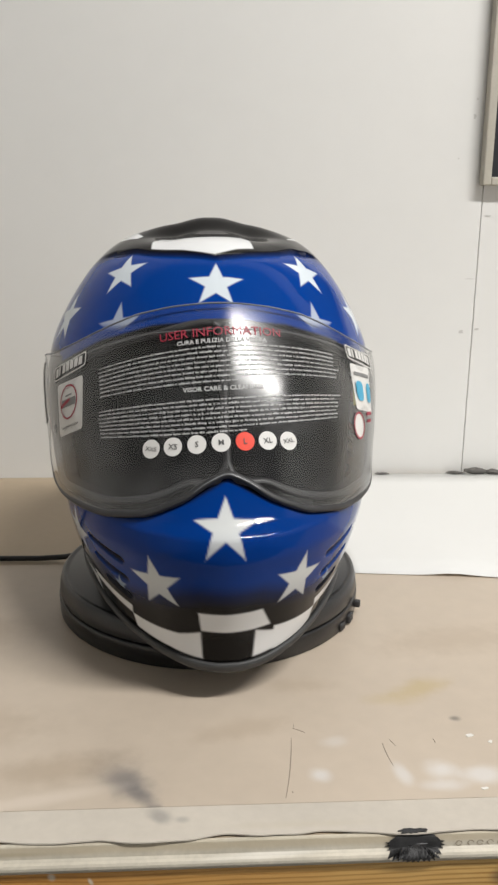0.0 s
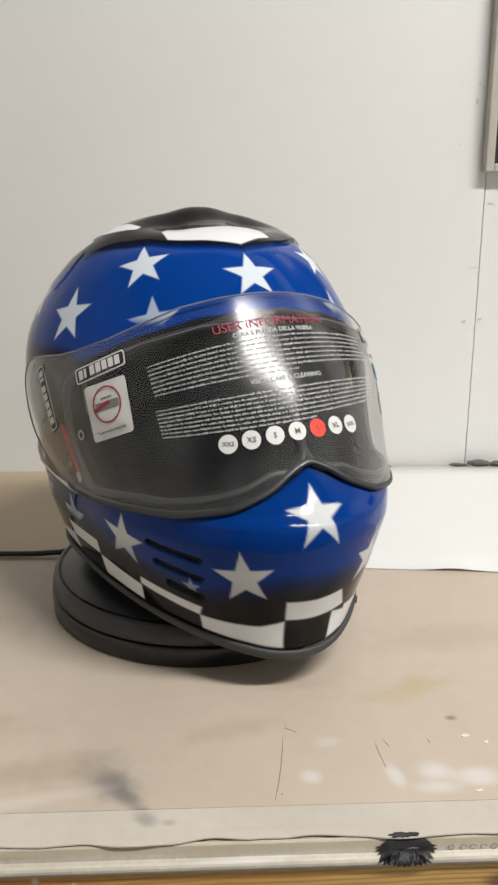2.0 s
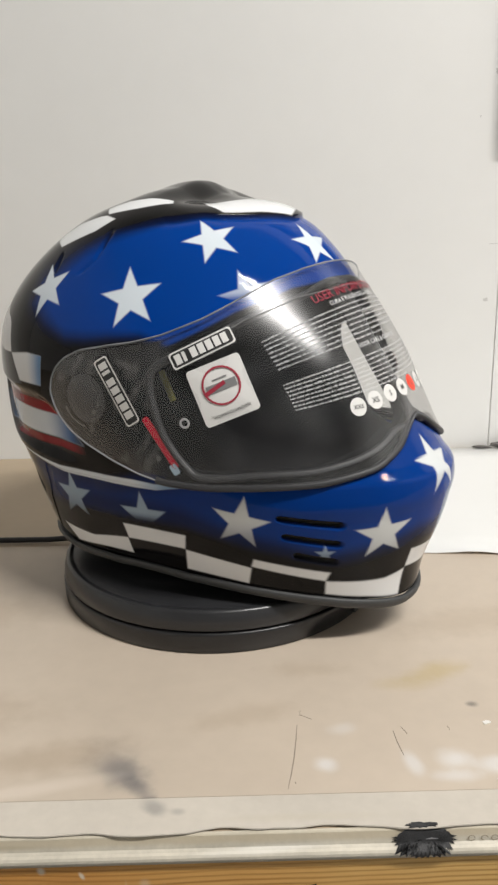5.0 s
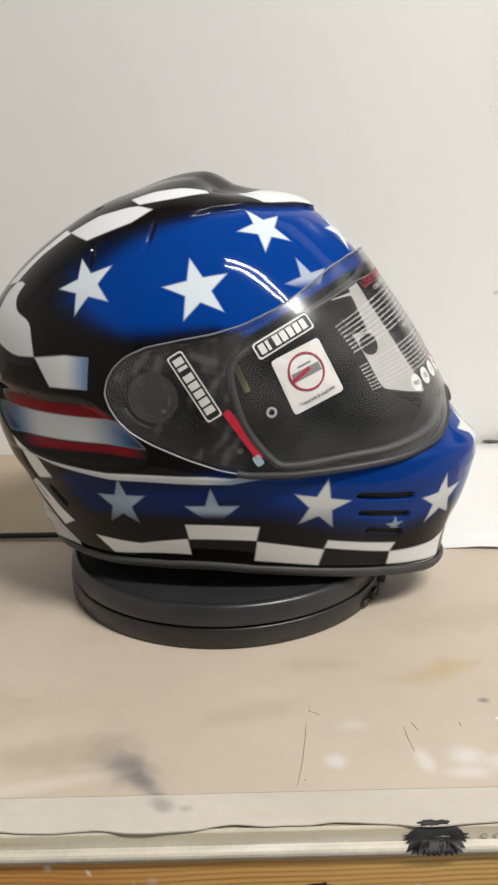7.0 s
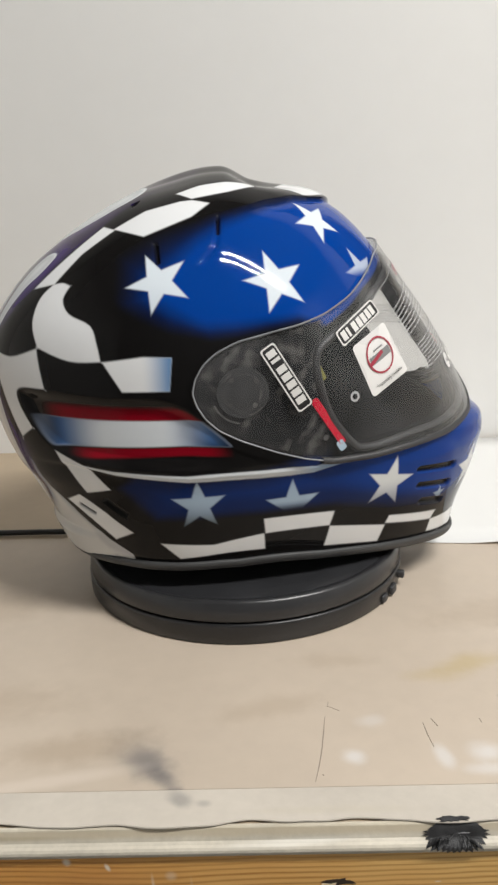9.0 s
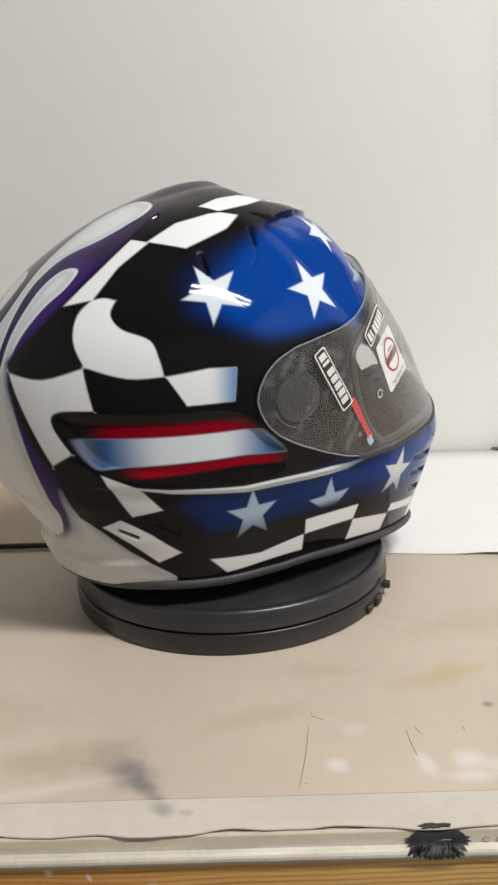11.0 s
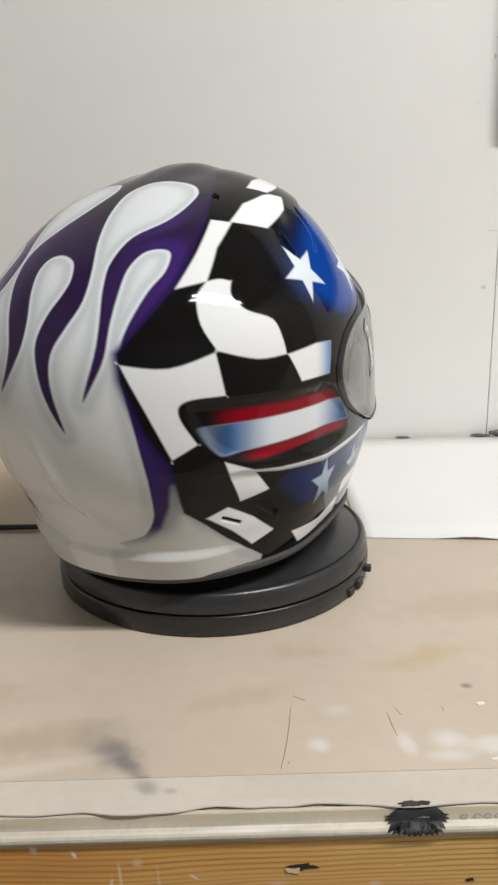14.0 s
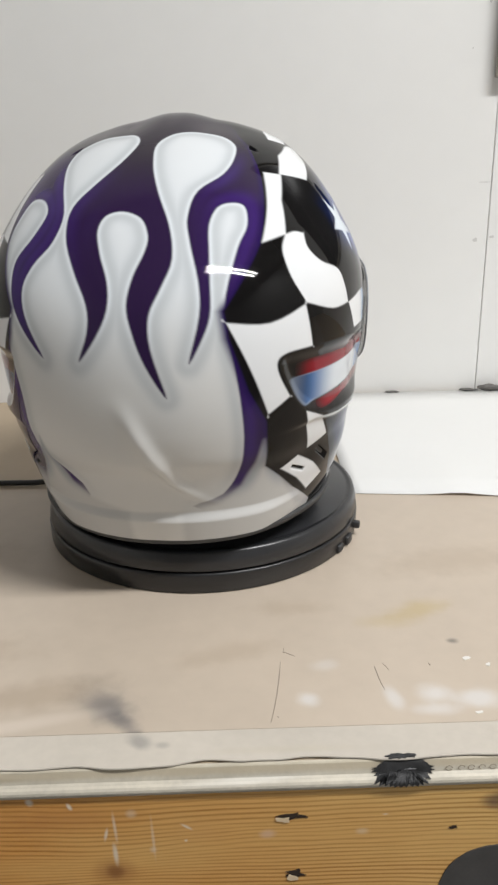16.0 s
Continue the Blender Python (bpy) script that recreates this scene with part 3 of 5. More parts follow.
def depth_in(az, el, points, ref, reach=14):
    """Degrees by which (az, el) lies inside a closed line; below zero outside."""
    p = np.array(points, float)
    pu, pv = (p[:, 0] - ref) * np.cos(np.radians(p[:, 1])), p[:, 1]
    u, v = (az - ref) * np.cos(np.radians(el)), el
    near = (u > pu.min() - reach) & (u < pu.max() + reach) & (v > pv.min() - reach) & (v < pv.max() + reach) & (np.abs(az - ref) < 120)
    x, y = u[near], v[near]
    dist, odd = np.full(x.shape, 1e9), np.zeros(x.shape, bool)
    for i in range(len(p)):
        ax, ay, bx, by = pu[i - 1], pv[i - 1], pu[i], pv[i]
        dx, dy = bx - ax, by - ay
        t = np.clip(((x - ax) * dx + (y - ay) * dy) / (dx * dx + dy * dy + 1e-12), 0, 1)
        dist = np.minimum(dist, (x - ax - t * dx) ** 2 + (y - ay - t * dy) ** 2)
        if ay != by:
            odd ^= ((ay > y) != (by > y)) & (x < ax + (y - ay) * dx / dy)
    out = np.full(az.shape, -99.0)
    out[near] = np.where(odd, 1, -1) * np.sqrt(dist)
    return out


def star_depth(points, az, el, radius, turn):
    """Metres by which points lie inside a five-pointed star that lies on the shell at (az, el)."""
    c = shell(az, el)
    n = np.cross(shell(az + 0.4, el) - shell(az - 0.4, el), shell(az, el + 0.4) - shell(az, el - 0.4))
    n = n / np.linalg.norm(n)
    n = n if n @ (c - CENTRE) > 0 else -n
    up = np.array((0, 0, 1.0)) - n * n[2]
    up /= np.linalg.norm(up)
    right = np.cross(up, n)
    d = points - c
    x, y = d @ right, d @ up
    far = np.abs(d @ n) > 0.03
    a = np.arctan2(x, y) - radians(turn)
    r = np.hypot(x, y)
    a = np.abs((a + math.pi / 5) % (2 * math.pi / 5) - math.pi / 5)
    px, py = r * np.sin(a), r * np.cos(a)
    inner = radius * 0.40
    ex, ey = inner * math.sin(math.pi / 5), inner * math.cos(math.pi / 5) - radius
    depth = (ex * (py - radius) - ey * px) / math.hypot(ex, ey)
    depth = np.where(far, -1.0, -depth)
    return depth, x, y


# stars: az, el, radius, turn, how far the lower points are faded
STARS = ((1.0, 47.6, 0.0195, 1, 0), (42.1, 52.5, 0.0192, -20, 0), (70.3, 38.3, 0.0217, -11, 0), (106.7, 38.7, 0.0209, -25, 0.1), (34.0, 36.4, 0.019, -14, 1.0),
         (0.7, -5.0, 0.0205, 1, 0.15), (13.4, -16.7, 0.0205, -5, 0.2), (40.8, -18.1, 0.0203, 11, 0.5), (98.2, -22.3, 0.0188, -2, 0.6), (68.5, -24.0, 0.0195, -1, 1.0), (23.2, -22.4, 0.007, 0, 0.6))
# white fields of the flag, round the side and over the crown
FLAG = (((106.9, 65.3), (93.8, 68.4), (76.8, 69.4), (60, 68.5), (59.6, 66.4), (79, 64), (97.6, 62.2)), ((129, 52.6), (118.5, 58.8), (103, 61.5), (97.2, 61.7), (88.9, 60.3), (97, 56.2), (114.4, 50.4)),
        ((135.8, 53.6), (128, 52.4), (136.2, 44.7), (140.8, 35.8), (149.2, 33.8), (143, 43)), ((120.9, 19.2), (110, 21), (102.5, 21.0), (103.5, 12.7), (116.1, 12.2)),
        ((139, -4.9), (131, -8.6), (124.8, -16.7), (133.9, -18.5), (137.2, -10.2)), ((143.7, -21.8), (137.5, -19.4), (129.2, -24.4), (121, -30.9), (128.7, -33.7), (136, -27.3)))
FLAG_WAVE = ((141.1, 35.8), (141.1, 35.8), (137.5, 36.5), (134.2, 36), (134.2, 36), (134.9, 32.5), (131.5, 29.3), (124.5, 27.2), (122.2, 23), (121.2, 19.2), (121.2, 19.2), (130, 18.6), (140, 20.6), (140, 20.6), (143.4, 26), (143.9, 32))
FLAG_REAR = ((160.9, 17.8), (160.9, 17.8), (150.8, 17.2), (140.4, 20.4), (140.4, 20.4), (138.4, 11.1), (138.4, 11.1), (146, 10.6), (149, 9.2), (148.6, 6), (145.2, 0.4), (145.2, 0.4), (151.1, -2.9), (151.1, -2.9), (156, 8.3))
# the chequered band along the lower edge
BAND = (((77.6, -28.2), (55, -26.3), (55.4, -31), (76.6, -33.4)), ((55.3, -31.2), (37.3, -30.6), (37.4, -35.6), (55.3, -37.8)), ((37.2, -27.8), (21, -26.9), (21.5, -29.3), (37.5, -30.2)),
        ((112.4, -34.4), (94.2, -36), (77, -33.3), (76.1, -38.8), (106.6, -40)), ((21.5, -29.3), (9.7, -27.3), (5.2, -25.6), (4.9, -31.2), (12.2, -31.5), (20.9, -32.6)))
BAND_CHIN = ((5.6, -21), (-6.2, -20.7), (-8.3, -25.3), (5.2, -25.3))
BAND_CHIN_SIDE = ((-9.2, -26.2), (-21, -29.3), (-21, -32.6), (-14, -33.4), (-9.2, -31.5))
BLUE_TOP = ((-12, 57), (0, 56.2), (20, 58.2), (43, 60.4), (62, 60), (88, 55.6), (105, 49.5), (117, 42.6), (115.5, 33), (103, 28), (92, 25.6), (84, 26), (75, 27), (66, 27.4), (59, 25), (50, 10), (-12, 10))
BLUE_CHIN = ((-12, 12), (30, 2), (60, -7), (80, -12.5), (101, -12.8), (116, -12), (122, -16), (112, -26), (78, -26), (55, -24), (38, -25), (20, -24.5), (5, -18.5), (-12, -18.5))
POCKET = ((147.9, 9.6), (139.3, 10.7), (120.6, 10.6), (103, 9.7), (88.9, -1), (86, -7), (90, -10.4), (106, -10), (128.5, -7.8), (139.3, -4.5), (145.6, 2.4))
WING_MARK = ((40, 68.6), (40, 65), (34, 60.4), (16, 58.8), (0.8, 56.5), (-9.8, 58.9), (-18.5, 59.7), (-21.5, 64.6), (-21, 69.4), (8, 68.8))
# the flame line over the back, from the left tail to the right one
FLAME_A = ((167, -30.4), (160.8, -25.9), (157.3, -19.6), (156.8, -10), (158, 0.4), (159.5, 9.2), (160.8, 15.8), (160.3, 23.4), (155.8, 32.9), (151.6, 38.2), (150.3, 43.2), (153.8, 44.4), (158.4, 43.2), (161.7, 38.7), (162.8, 31.9), (163.4, 25.8), (164, 19.2), (166.3, 14), (168.8, 10.3),
           (166.3, 19.2), (166, 25.9), (167.2, 34.7), (167.2, 41.2), (163.1, 48.7), (152.3, 53.9), (143.3, 59.6), (136.7, 65.1), (138.4, 70.2), (151.8, 73.7), (170.7, 73.0), (181, 68.1), (180, 59.5), (176.1, 49.3), (172.1, 39.1), (171.3, 30.9), (173.7, 24.9), (176.2, 19.4), (176, 13.2), (173.3, 3.4))
FLAME_B = ((177.3, 10), (179.7, 16.3), (180.9, 21.5), (179.9, 27.3), (177.9, 32.3), (177.4, 36.3), (179.8, 40.8), (185.2, 42.7), (189.8, 41.5), (190.8, 37.7), (188.5, 32.2), (185.4, 26), (184.8, 20.4), (187.1, 15.1), (191, 10.4), (189, 16.1), (189.6, 21.4), (194.2, 28.3), (199.6, 36),
           (202.3, 43.6), (199.5, 51), (194.1, 61.6), (194.2, 69.3), (206.1, 72.6), (224.9, 69.9), (229, 64.1), (224, 58), (213.5, 50.5), (204.1, 41.9), (202.9, 34.5), (206.4, 29.1), (207.9, 24.2), (205.8, 18.5), (200.1, 10.5), (205.9, 15.1), (210.8, 20.5), (213.1, 25.1))
FLAME_C = ((214.1, 30.2), (211.2, 35.7), (210.9, 41.7), (216.8, 45.3), (223.9, 45.1), (224.6, 39.9), (223.2, 34), (218.4, 27.4), (213, 12), (210.6, 0.5), (211.3, -12.4), (199.6, -27.4))
REAR_EL = (-38.7, -30, -18.8, -4.5, 3.5, 14.7, 20, 33.8, 45.7, 59, 68.7, 78.4, 90)
REAR_AZ = (124, 137, 149.5, 151.5, 156.3, 160.5, 161.2, 149.5, 142.4, 134, 126, 104, 100)
VISOR_AZ = (0, 4, 8, 15, 26, 36, 48, 59, 67, 75, 85, 91, 94.5, 96.6, 97.5)
VISOR_TOP = (41, 41, 40.8, 40.3, 38.7, 35.6, 31.2, 28, 26.5, 25.6, 24.0, 21.6, 18.8, 15.6, 12)
VISOR_LOW = (3.8, 2.0, -0.8, -3.8, -6.2, -7.6, -9.4, -10, -8.6, -6.0, -1.8, 1.6, 5.0, 8.6, 12)
PORT = ((-12, 34.6), (0, 34.8), (20, 33.8), (37, 30), (47, 26.2), (57, 22.6), (62, 19.5), (62.6, 14), (59.5, 3), (53.5, -5.5), (49, -7.6), (36, -5.6), (26, -4.4), (15, -1.8), (8, 1.2), (0, 5.4), (-12, -1))
SLOTS = ((21, -15.2, 33.4), (20.6, -19.7, 31.8), (20.4, -24.2, 28.8))
VENTS = (((110.2, 48.8), (108.9, 48.9), (106.9, 43.6), (108.2, 43.2)), ((86.9, 55.6), (85.8, 55.5), (86.6, 51.4), (87.7, 51.5)), ((131.2, 62.2), (128.3, 63.8), (127.6, 62.0), (129, 60.9)))
REAR_SLOTS = (((138.8, -22.4), (133.1, -25), (133.6, -25.8), (139.2, -23.2)), ((127.8, -19.6), (121, -24.4), (121.8, -26), (128.6, -21.2)))
WHITE, SILVER, BLACK = np.array((0.74, 0.75, 0.76)), np.array((0.69, 0.685, 0.665)), np.array((0.006, 0.0055, 0.0055))
BLUE, NAVY, RED, PURPLE = np.array((0.001, 0.041, 0.255)), np.array((0.003, 0.013, 0.068)), np.array((0.22, 0.002, 0.010)), np.array((0.025, 0.012, 0.046))
SMOKE = np.array((0.29, 0.32, 0.34))


def lay(col, colour, amount):
    col += (np.asarray(colour) - col) * amount[..., None]


def visor_line(az, heights):
    """Elevation of an edge of the visor, as a smooth line."""
    q = np.linspace(-110, 110, 881)
    a = np.abs(q)
    y = np.interp(a, VISOR_AZ, heights)
    k = np.exp(-(np.arange(-12, 13) / 5.0) ** 2)
    near_end = np.clip((97.5 - a) / 6, 0, 1)
    s = np.convolve(np.pad(y, 12, mode="edge"), k / k.sum(), mode="valid")
    return np.interp(az, q, np.where(a > 91, y * (1 - near_end) + s * near_end, s))


def slot_depth(a, el):
    """How deep inside one of the chin's three air slots, in degrees."""
    best = np.full(a.shape, -99.0)
    for a0, e0, a1 in SLOTS:
        q = np.clip(a, a0 + 0.8, a1 - 0.8)
        best = np.maximum(best, 1.0 - np.hypot((a - q) * 0.95, (el - e0) * 1.15))
    return best


def paint(az, el, pts):
    a = fold(az)
    col = np.zeros(az.shape + (3,)) + SILVER
    # pearl clouds in the silver
    cloud = 0.5 + 0.5 * np.sin(az * 0.11 + 2 * np.sin(el * 0.09)) * np.sin(el * 0.13 + 1.3)
    lay(col, (0.75, 0.74, 0.715), 0.5 * cloud)
    lay(col, (0.67, 0.715, 0.76), 0.6 * ease(el, 2, 30) * (a > 110))
    flame = np.concatenate([rounded(FLAME_A + FLAME_B + FLAME_C + ((218, -38), (240, -30), (240, 60), (300, 80), (300, 96), (60, 96), (60, 80), (120, -38)), 4)])
    d = depth_in(az, el, flame, 180, 30)
    out = np.clip(-d, 0, 20)
    lay(col, SMOKE, 0.42 * np.exp(-((out - 1.3) / 1.5) ** 2) * ease(el, -30, -10) * (a > 120))
    lay(col, (0.5, 0.53, 0.56), 0.35 * np.exp(-out / 5) * (a > 120))
    lay(col, (0.70, 0.74, 0.77), 0.85 * np.exp(-((out - 0.2) / 0.5) ** 2) * ease(el, 8, 22))
    tail = ease(el, -31, -22)
    violet = np.exp(-((d - 1.5) / 2.2) ** 2)[..., None]
    # glare of the ceiling painted in: the purple turns grey towards the crown
    deep = PURPLE + (np.array((0.026, 0.019, 0.030)) - PURPLE) * ease(el, 46, 66)[..., None] + violet * np.array((0.015, 0.004, 0.075)) * (ease(-a, -172, -150) * ease(-el, -66, -50))[..., None]
    am = ease(d, -0.25, 0.3) * (0.25 + 0.75 * tail)
    col += (deep - col) * am[..., None]
    # silver wedge between the tail of the flame and the flag
    for ref, turn in ((180, 1), (180, -1)):
        wedge = [(180 + (q - 180) * turn, e) for q, e in ((151.2, -9.8), (152.3, -16.7), (155.2, -24.2), (160.5, -28.6), (172, -31.6), (172, -42), (118, -42), (133.3, -36.9), (141.9, -26.1), (148.4, -15.9))]
        d = depth_in(az, el, wedge, ref)
        lay(col, np.array((0.58, 0.58, 0.57)), ease(d, -1.4, 1.0) * (a > 110))
        lay(col, (0.16, 0.20, 0.27), 0.55 * ease(d, -0.8, 0.8) * ease(-d, -4.5, -0.2) * (a > 110) * ease(el, -30, -22))
    # black field of the flag
    # on the far side the flag ends further forward
    flag = a + 13 * ease(a, 98, 122) * (((az + 180) % 360 - 180) < 0)
    edge = np.interp(el, REAR_EL, REAR_AZ) - flag
    lay(col, (0.02, 0.008, 0.07), ease(edge, -2.5, 0) * ease(el, -25, 0))
    lay(col, BLACK, ease(edge, -0.4, 0.5))
    # blue, sprayed into the black
    wide = np.interp(a, (30, 95, 110), (0.6, 3, 6.5))
    d = depth_in(a, el, BLUE_TOP, 50)
    lay(col, NAVY, ease(d, -wide * 0.5, wide * 0.8))
    lay(col, BLUE, ease(d, wide * 0.1, wide * 1.6))
    d = depth_in(a, el, BLUE_CHIN, 50)
    lay(col, NAVY, ease(d, -1.5, 2.5))
    lay(col, BLUE * 0.8, ease(d / np.interp(a, (25, 60), (0.5, 1.0)), 2.5, 9.0) * np.interp(a, (40, 75, 110), (1.0, 0.4, 0.25)))
    # stars
    for s_az, s_el, radius, turn, fade in STARS:
        for side in (1, -1):
            if side < 0 and s_az < 3:
                continue
            depth, x, y = star_depth(pts, s_az * side, s_el, radius, turn * side)
            am = ease(depth, -0.0007, 0.0007) * (1 - fade * ease(-y, -0.004, radius * (0.85 if fade < 1 else 0.2))) * (1.0 if fade < 0.6 else 0.62)
            lay(col, np.array((0.64, 0.70, 0.75)) if s_el > 0 else np.array((0.62, 0.64, 0.64)) if fade < 0.6 else np.array((0.48, 0.60, 0.70)), am)
    # chequers
    for cell in FLAG:
        d = depth_in(flag, el, cell, 90)
        lay(col, WHITE, ease(d, -0.2, 0.3) * ((np.sin(np.radians(az)) > 0) | (el < 66.3)))
    for cell in (FLAG_WAVE, FLAG_REAR):
        lay(col, WHITE, ease(depth_in(flag, el, rounded(cell, 4), 90), -0.2, 0.3))
    lay(col, (0.10, 0.22, 0.42), ease(depth_in(a, el, FLAG[3], 90), -0.2, 0.3) * ease(-a, -111, -102))
    for cell in BAND:
        lay(col, WHITE, ease(depth_in(a, el, cell, 50), -0.2, 0.3))
    signed = (az + 180) % 360 - 180
    for cell in (BAND_CHIN, BAND_CHIN_SIDE):
        lay(col, WHITE, ease(depth_in(signed, el, cell, 0), -0.2, 0.3))
    lay(col, WHITE, ease(depth_in(signed, el, WING_MARK, 0), -0.25, 0.35))
    # striped pocket
    d = depth_in(a, el, rounded(POCKET, 4), 115)
    lay(col, BLACK, ease(d, -0.3, 0.3))
    inside_it = ease(d, 0.2, 1.6) * ease(-a, -147, -138)
    blue_end = ease(a, 123, 138) + ease(-a, -108, -92)
    drop = np.interp(a, (86, 100, 120, 145), (0.0, 0.6, 0.4, 0.2))
    lay(col, RED, inside_it * ease(el, 3.6 + drop, 4.2 + drop) * ease(-el, -8.4 - drop, -6.2 - drop) * ease(-a, -144, -134) * ease(a, 87, 97))
    stripe = inside_it * ease(el, -4.2 + drop, -3.4 + drop) * ease(-el, -4.2 - drop, -3.6 - drop)
    lay(col, (0.64, 0.68, 0.72), stripe)
    lay(col, (0.005, 0.09, 0.29), stripe * np.clip(blue_end, 0, 1) * 0.92)
    lay(col, BLACK, stripe * np.clip(ease(a, 134, 143) + ease(-a, -96, -87), 0, 1) * 0.85)
    lay(col, RED, inside_it * ease(el, -7.4 + drop, -6.4 + drop) * ease(-el, 3.9 - drop, 4.6 - drop) * ease(-a, -136, -126) * ease(a, 86, 95))
    # pale swoosh under the pocket
    line = np.interp(a, (55, 63, 78, 101, 122, 134), (-10.9, -12.9, -13.4, -13.3, -10.9, -8.6))
    half = np.interp(a, (55, 70, 95, 120, 134), (0.7, 1.5, 1.4, 0.8, 0.3))
    am = ease(half - np.abs(el - line), -0.25, 0.25) * (a > 54) * (a < 135)
    lay(col, (0.66, 0.70, 0.74), am)
    lay(col, (0.05, 0.2, 0.42), am * ease(-a, -72, -58) * 0.7)
    # bare dark plate behind the visor's hinge
    top, low = visor_line(a, VISOR_TOP), visor_line(a, VISOR_LOW)
    plate = ease(np.minimum(top - el, el - low), 0.3, 1.0) * ease(a, 58, 61) * (a < 97.3)
    lay(col, (0.018, 0.018, 0.019), plate)
    # dirt smears, lightened so that they also paint in a blotchy reflection
    smear_sheen = np.sin(a * 0.5 + 2.1 * np.sin(el * 0.35 + a * 0.2)) * np.sin(el * 0.45 + 1.9 * np.sin(a * 0.3)) + 0.35 * np.sin(a * 1.3 - el * 1.1) * np.sin(el * 1.2 + a * 0.7)
    lay(col, (0.13, 0.125, 0.12), plate * np.clip(smear_sheen - 0.05, 0, 1) * 0.6)
    # black surround of the eye port
    lay(col, (0.006, 0.006, 0.006), ease(depth_in(a, el, PORT, 25), -3.4, -2.4) * (a < 60))
    # dark mouths of the small air vents
    for cell in VENTS:
        lay(col, (0.008, 0.008, 0.012), ease(depth_in(a, el, cell, 100), -0.3, 0.3))
    # black sill between the window and the visor's lower edge
    lay(col, (0.006, 0.006, 0.006), ease(el - low, -0.9, -0.2) * ease(low + 6 - el, 0, 1) * (a < 60) * ease(-a, -62, -58))
    lay(col, (0.004, 0.004, 0.004), ease(slot_depth(a, el), -0.1, 0.35))
    for cell in REAR_SLOTS:
        lay(col, (0.01, 0.01, 0.01), ease(depth_in(a, el, cell, 130), -0.25, 0.15))
    return col


def relief(az, el):
    """Metres by which the shell stands out of (or lies in from) its smooth form."""
    a = fold(az)
    d = depth_in(a, el, BLUE_TOP, 50)
    lift = -0.0034 * ease(d, -0.3, 0.9) * np.exp(-np.clip(d, 0, 60) / 5.5) * ease(-a, -84, -56) * ease(el, 36, 56)
    lift -= 0.0045 * ease(depth_in(a, el, rounded(POCKET, 4), 115), -0.4, 3.2) * ease(a, 84, 104)
    lift -= 0.0035 * ease(slot_depth(a, el), -0.2, 0.6)
    for cell in REAR_SLOTS:
        lift -= 0.002 * ease(depth_in(a, el, cell, 130), -0.3, 0.3)
    line = np.interp(a, (55, 63, 78, 101, 122, 134), (-10.9, -12.9, -13.4, -13.3, -10.9, -8.6))
    lift -= 0.0022 * ease(line - el, -0.6, 1.4) * ease(a, 44, 60) * ease(-a, -150, -132) * ease(el, -28, -18)
    # folded chin: a faint keel down the middle and a crease over the lower face
    lift += 0.0009 * np.exp(-np.sqrt(a * a + 1.0) / 4.0) * ease(el, -30, -20) * ease(-el, -2, 6)
    low = np.interp(a, (0, 6, 13, 30, 45), (-7.2, -7.8, -9.6, -12.5, -13))
    tent = np.sqrt((el - low) ** 2 + 0.15)
    lift += 0.0011 * np.clip(1 - tent / 4.0, 0, 1) * ease(-a, -44, -26)
    # the crown's rear plate ends in a ridge; before it the top lies lower
    forward, across = 0.166 * np.cos(np.radians(a)) * np.cos(np.radians(el)) - 0.012, 0.166 * np.sin(np.radians(a)) * np.cos(np.radians(el))
    lift -= 0.0065 * ease(forward, 0.001, 0.026) * ease(-forward, -0.080, -0.030) * ease(-across, -0.064, -0.028) * (el > 50)
    # the crown rises to a blunt ridge along the middle
    lift -= 0.0032 * ease(across, 0.004, 0.030) * ease(-across, -0.085, -0.045) * ease(el, 48, 62) * ease(forward, -0.075, -0.025) * ease(-forward, -0.052, -0.018)
    # lip round the lower edge at the back, and two shallow bosses behind it
    lift += 0.0035 * ease(rim_el(az) + 7.0 - el, -1.2, 1.2) * ease(a, 125, 150)
    # soft swept crease low on the back
    sweep = (az - np.interp(el, (-29.1, -26.3, -20.3, -13.4, -6.8, -1.9, 2.5), (162.2, 167.8, 173.4, 177.3, 180.1, 181.8, 183))) * 0.75
    lift += 0.0030 * np.exp(-(sweep / 1.7) ** 2) * ease(el, -30, -20) * ease(-el, -5, 8)
    for cell in VENTS:
        lift -= 0.0018 * ease(depth_in(a, el, cell, 100), -0.3, 0.35)
    # scoops beside the crown
    for mid, e0, e1 in ((np.interp(el, (43.3, 48.2, 52, 57), (94.5, 88.6, 87.2, 86.2)), 44, 56.5), (np.interp(el, (43.4, 48.7), (107.6, 109.6)), 43.8, 48.8)):
        u = (a - mid) * 0.66
        lift -= 0.0013 * np.exp(-(u / 0.7) ** 2) * ease(el, e0 - 1, e0 + 1.5) * ease(-el, -e1 - 1, -e1 + 1.5)
    return lift


# ---- helmet ----
helmet = tagged(new("helmet"), "glossy full-face helmet painted with stars, chequers and flames", "helmet")


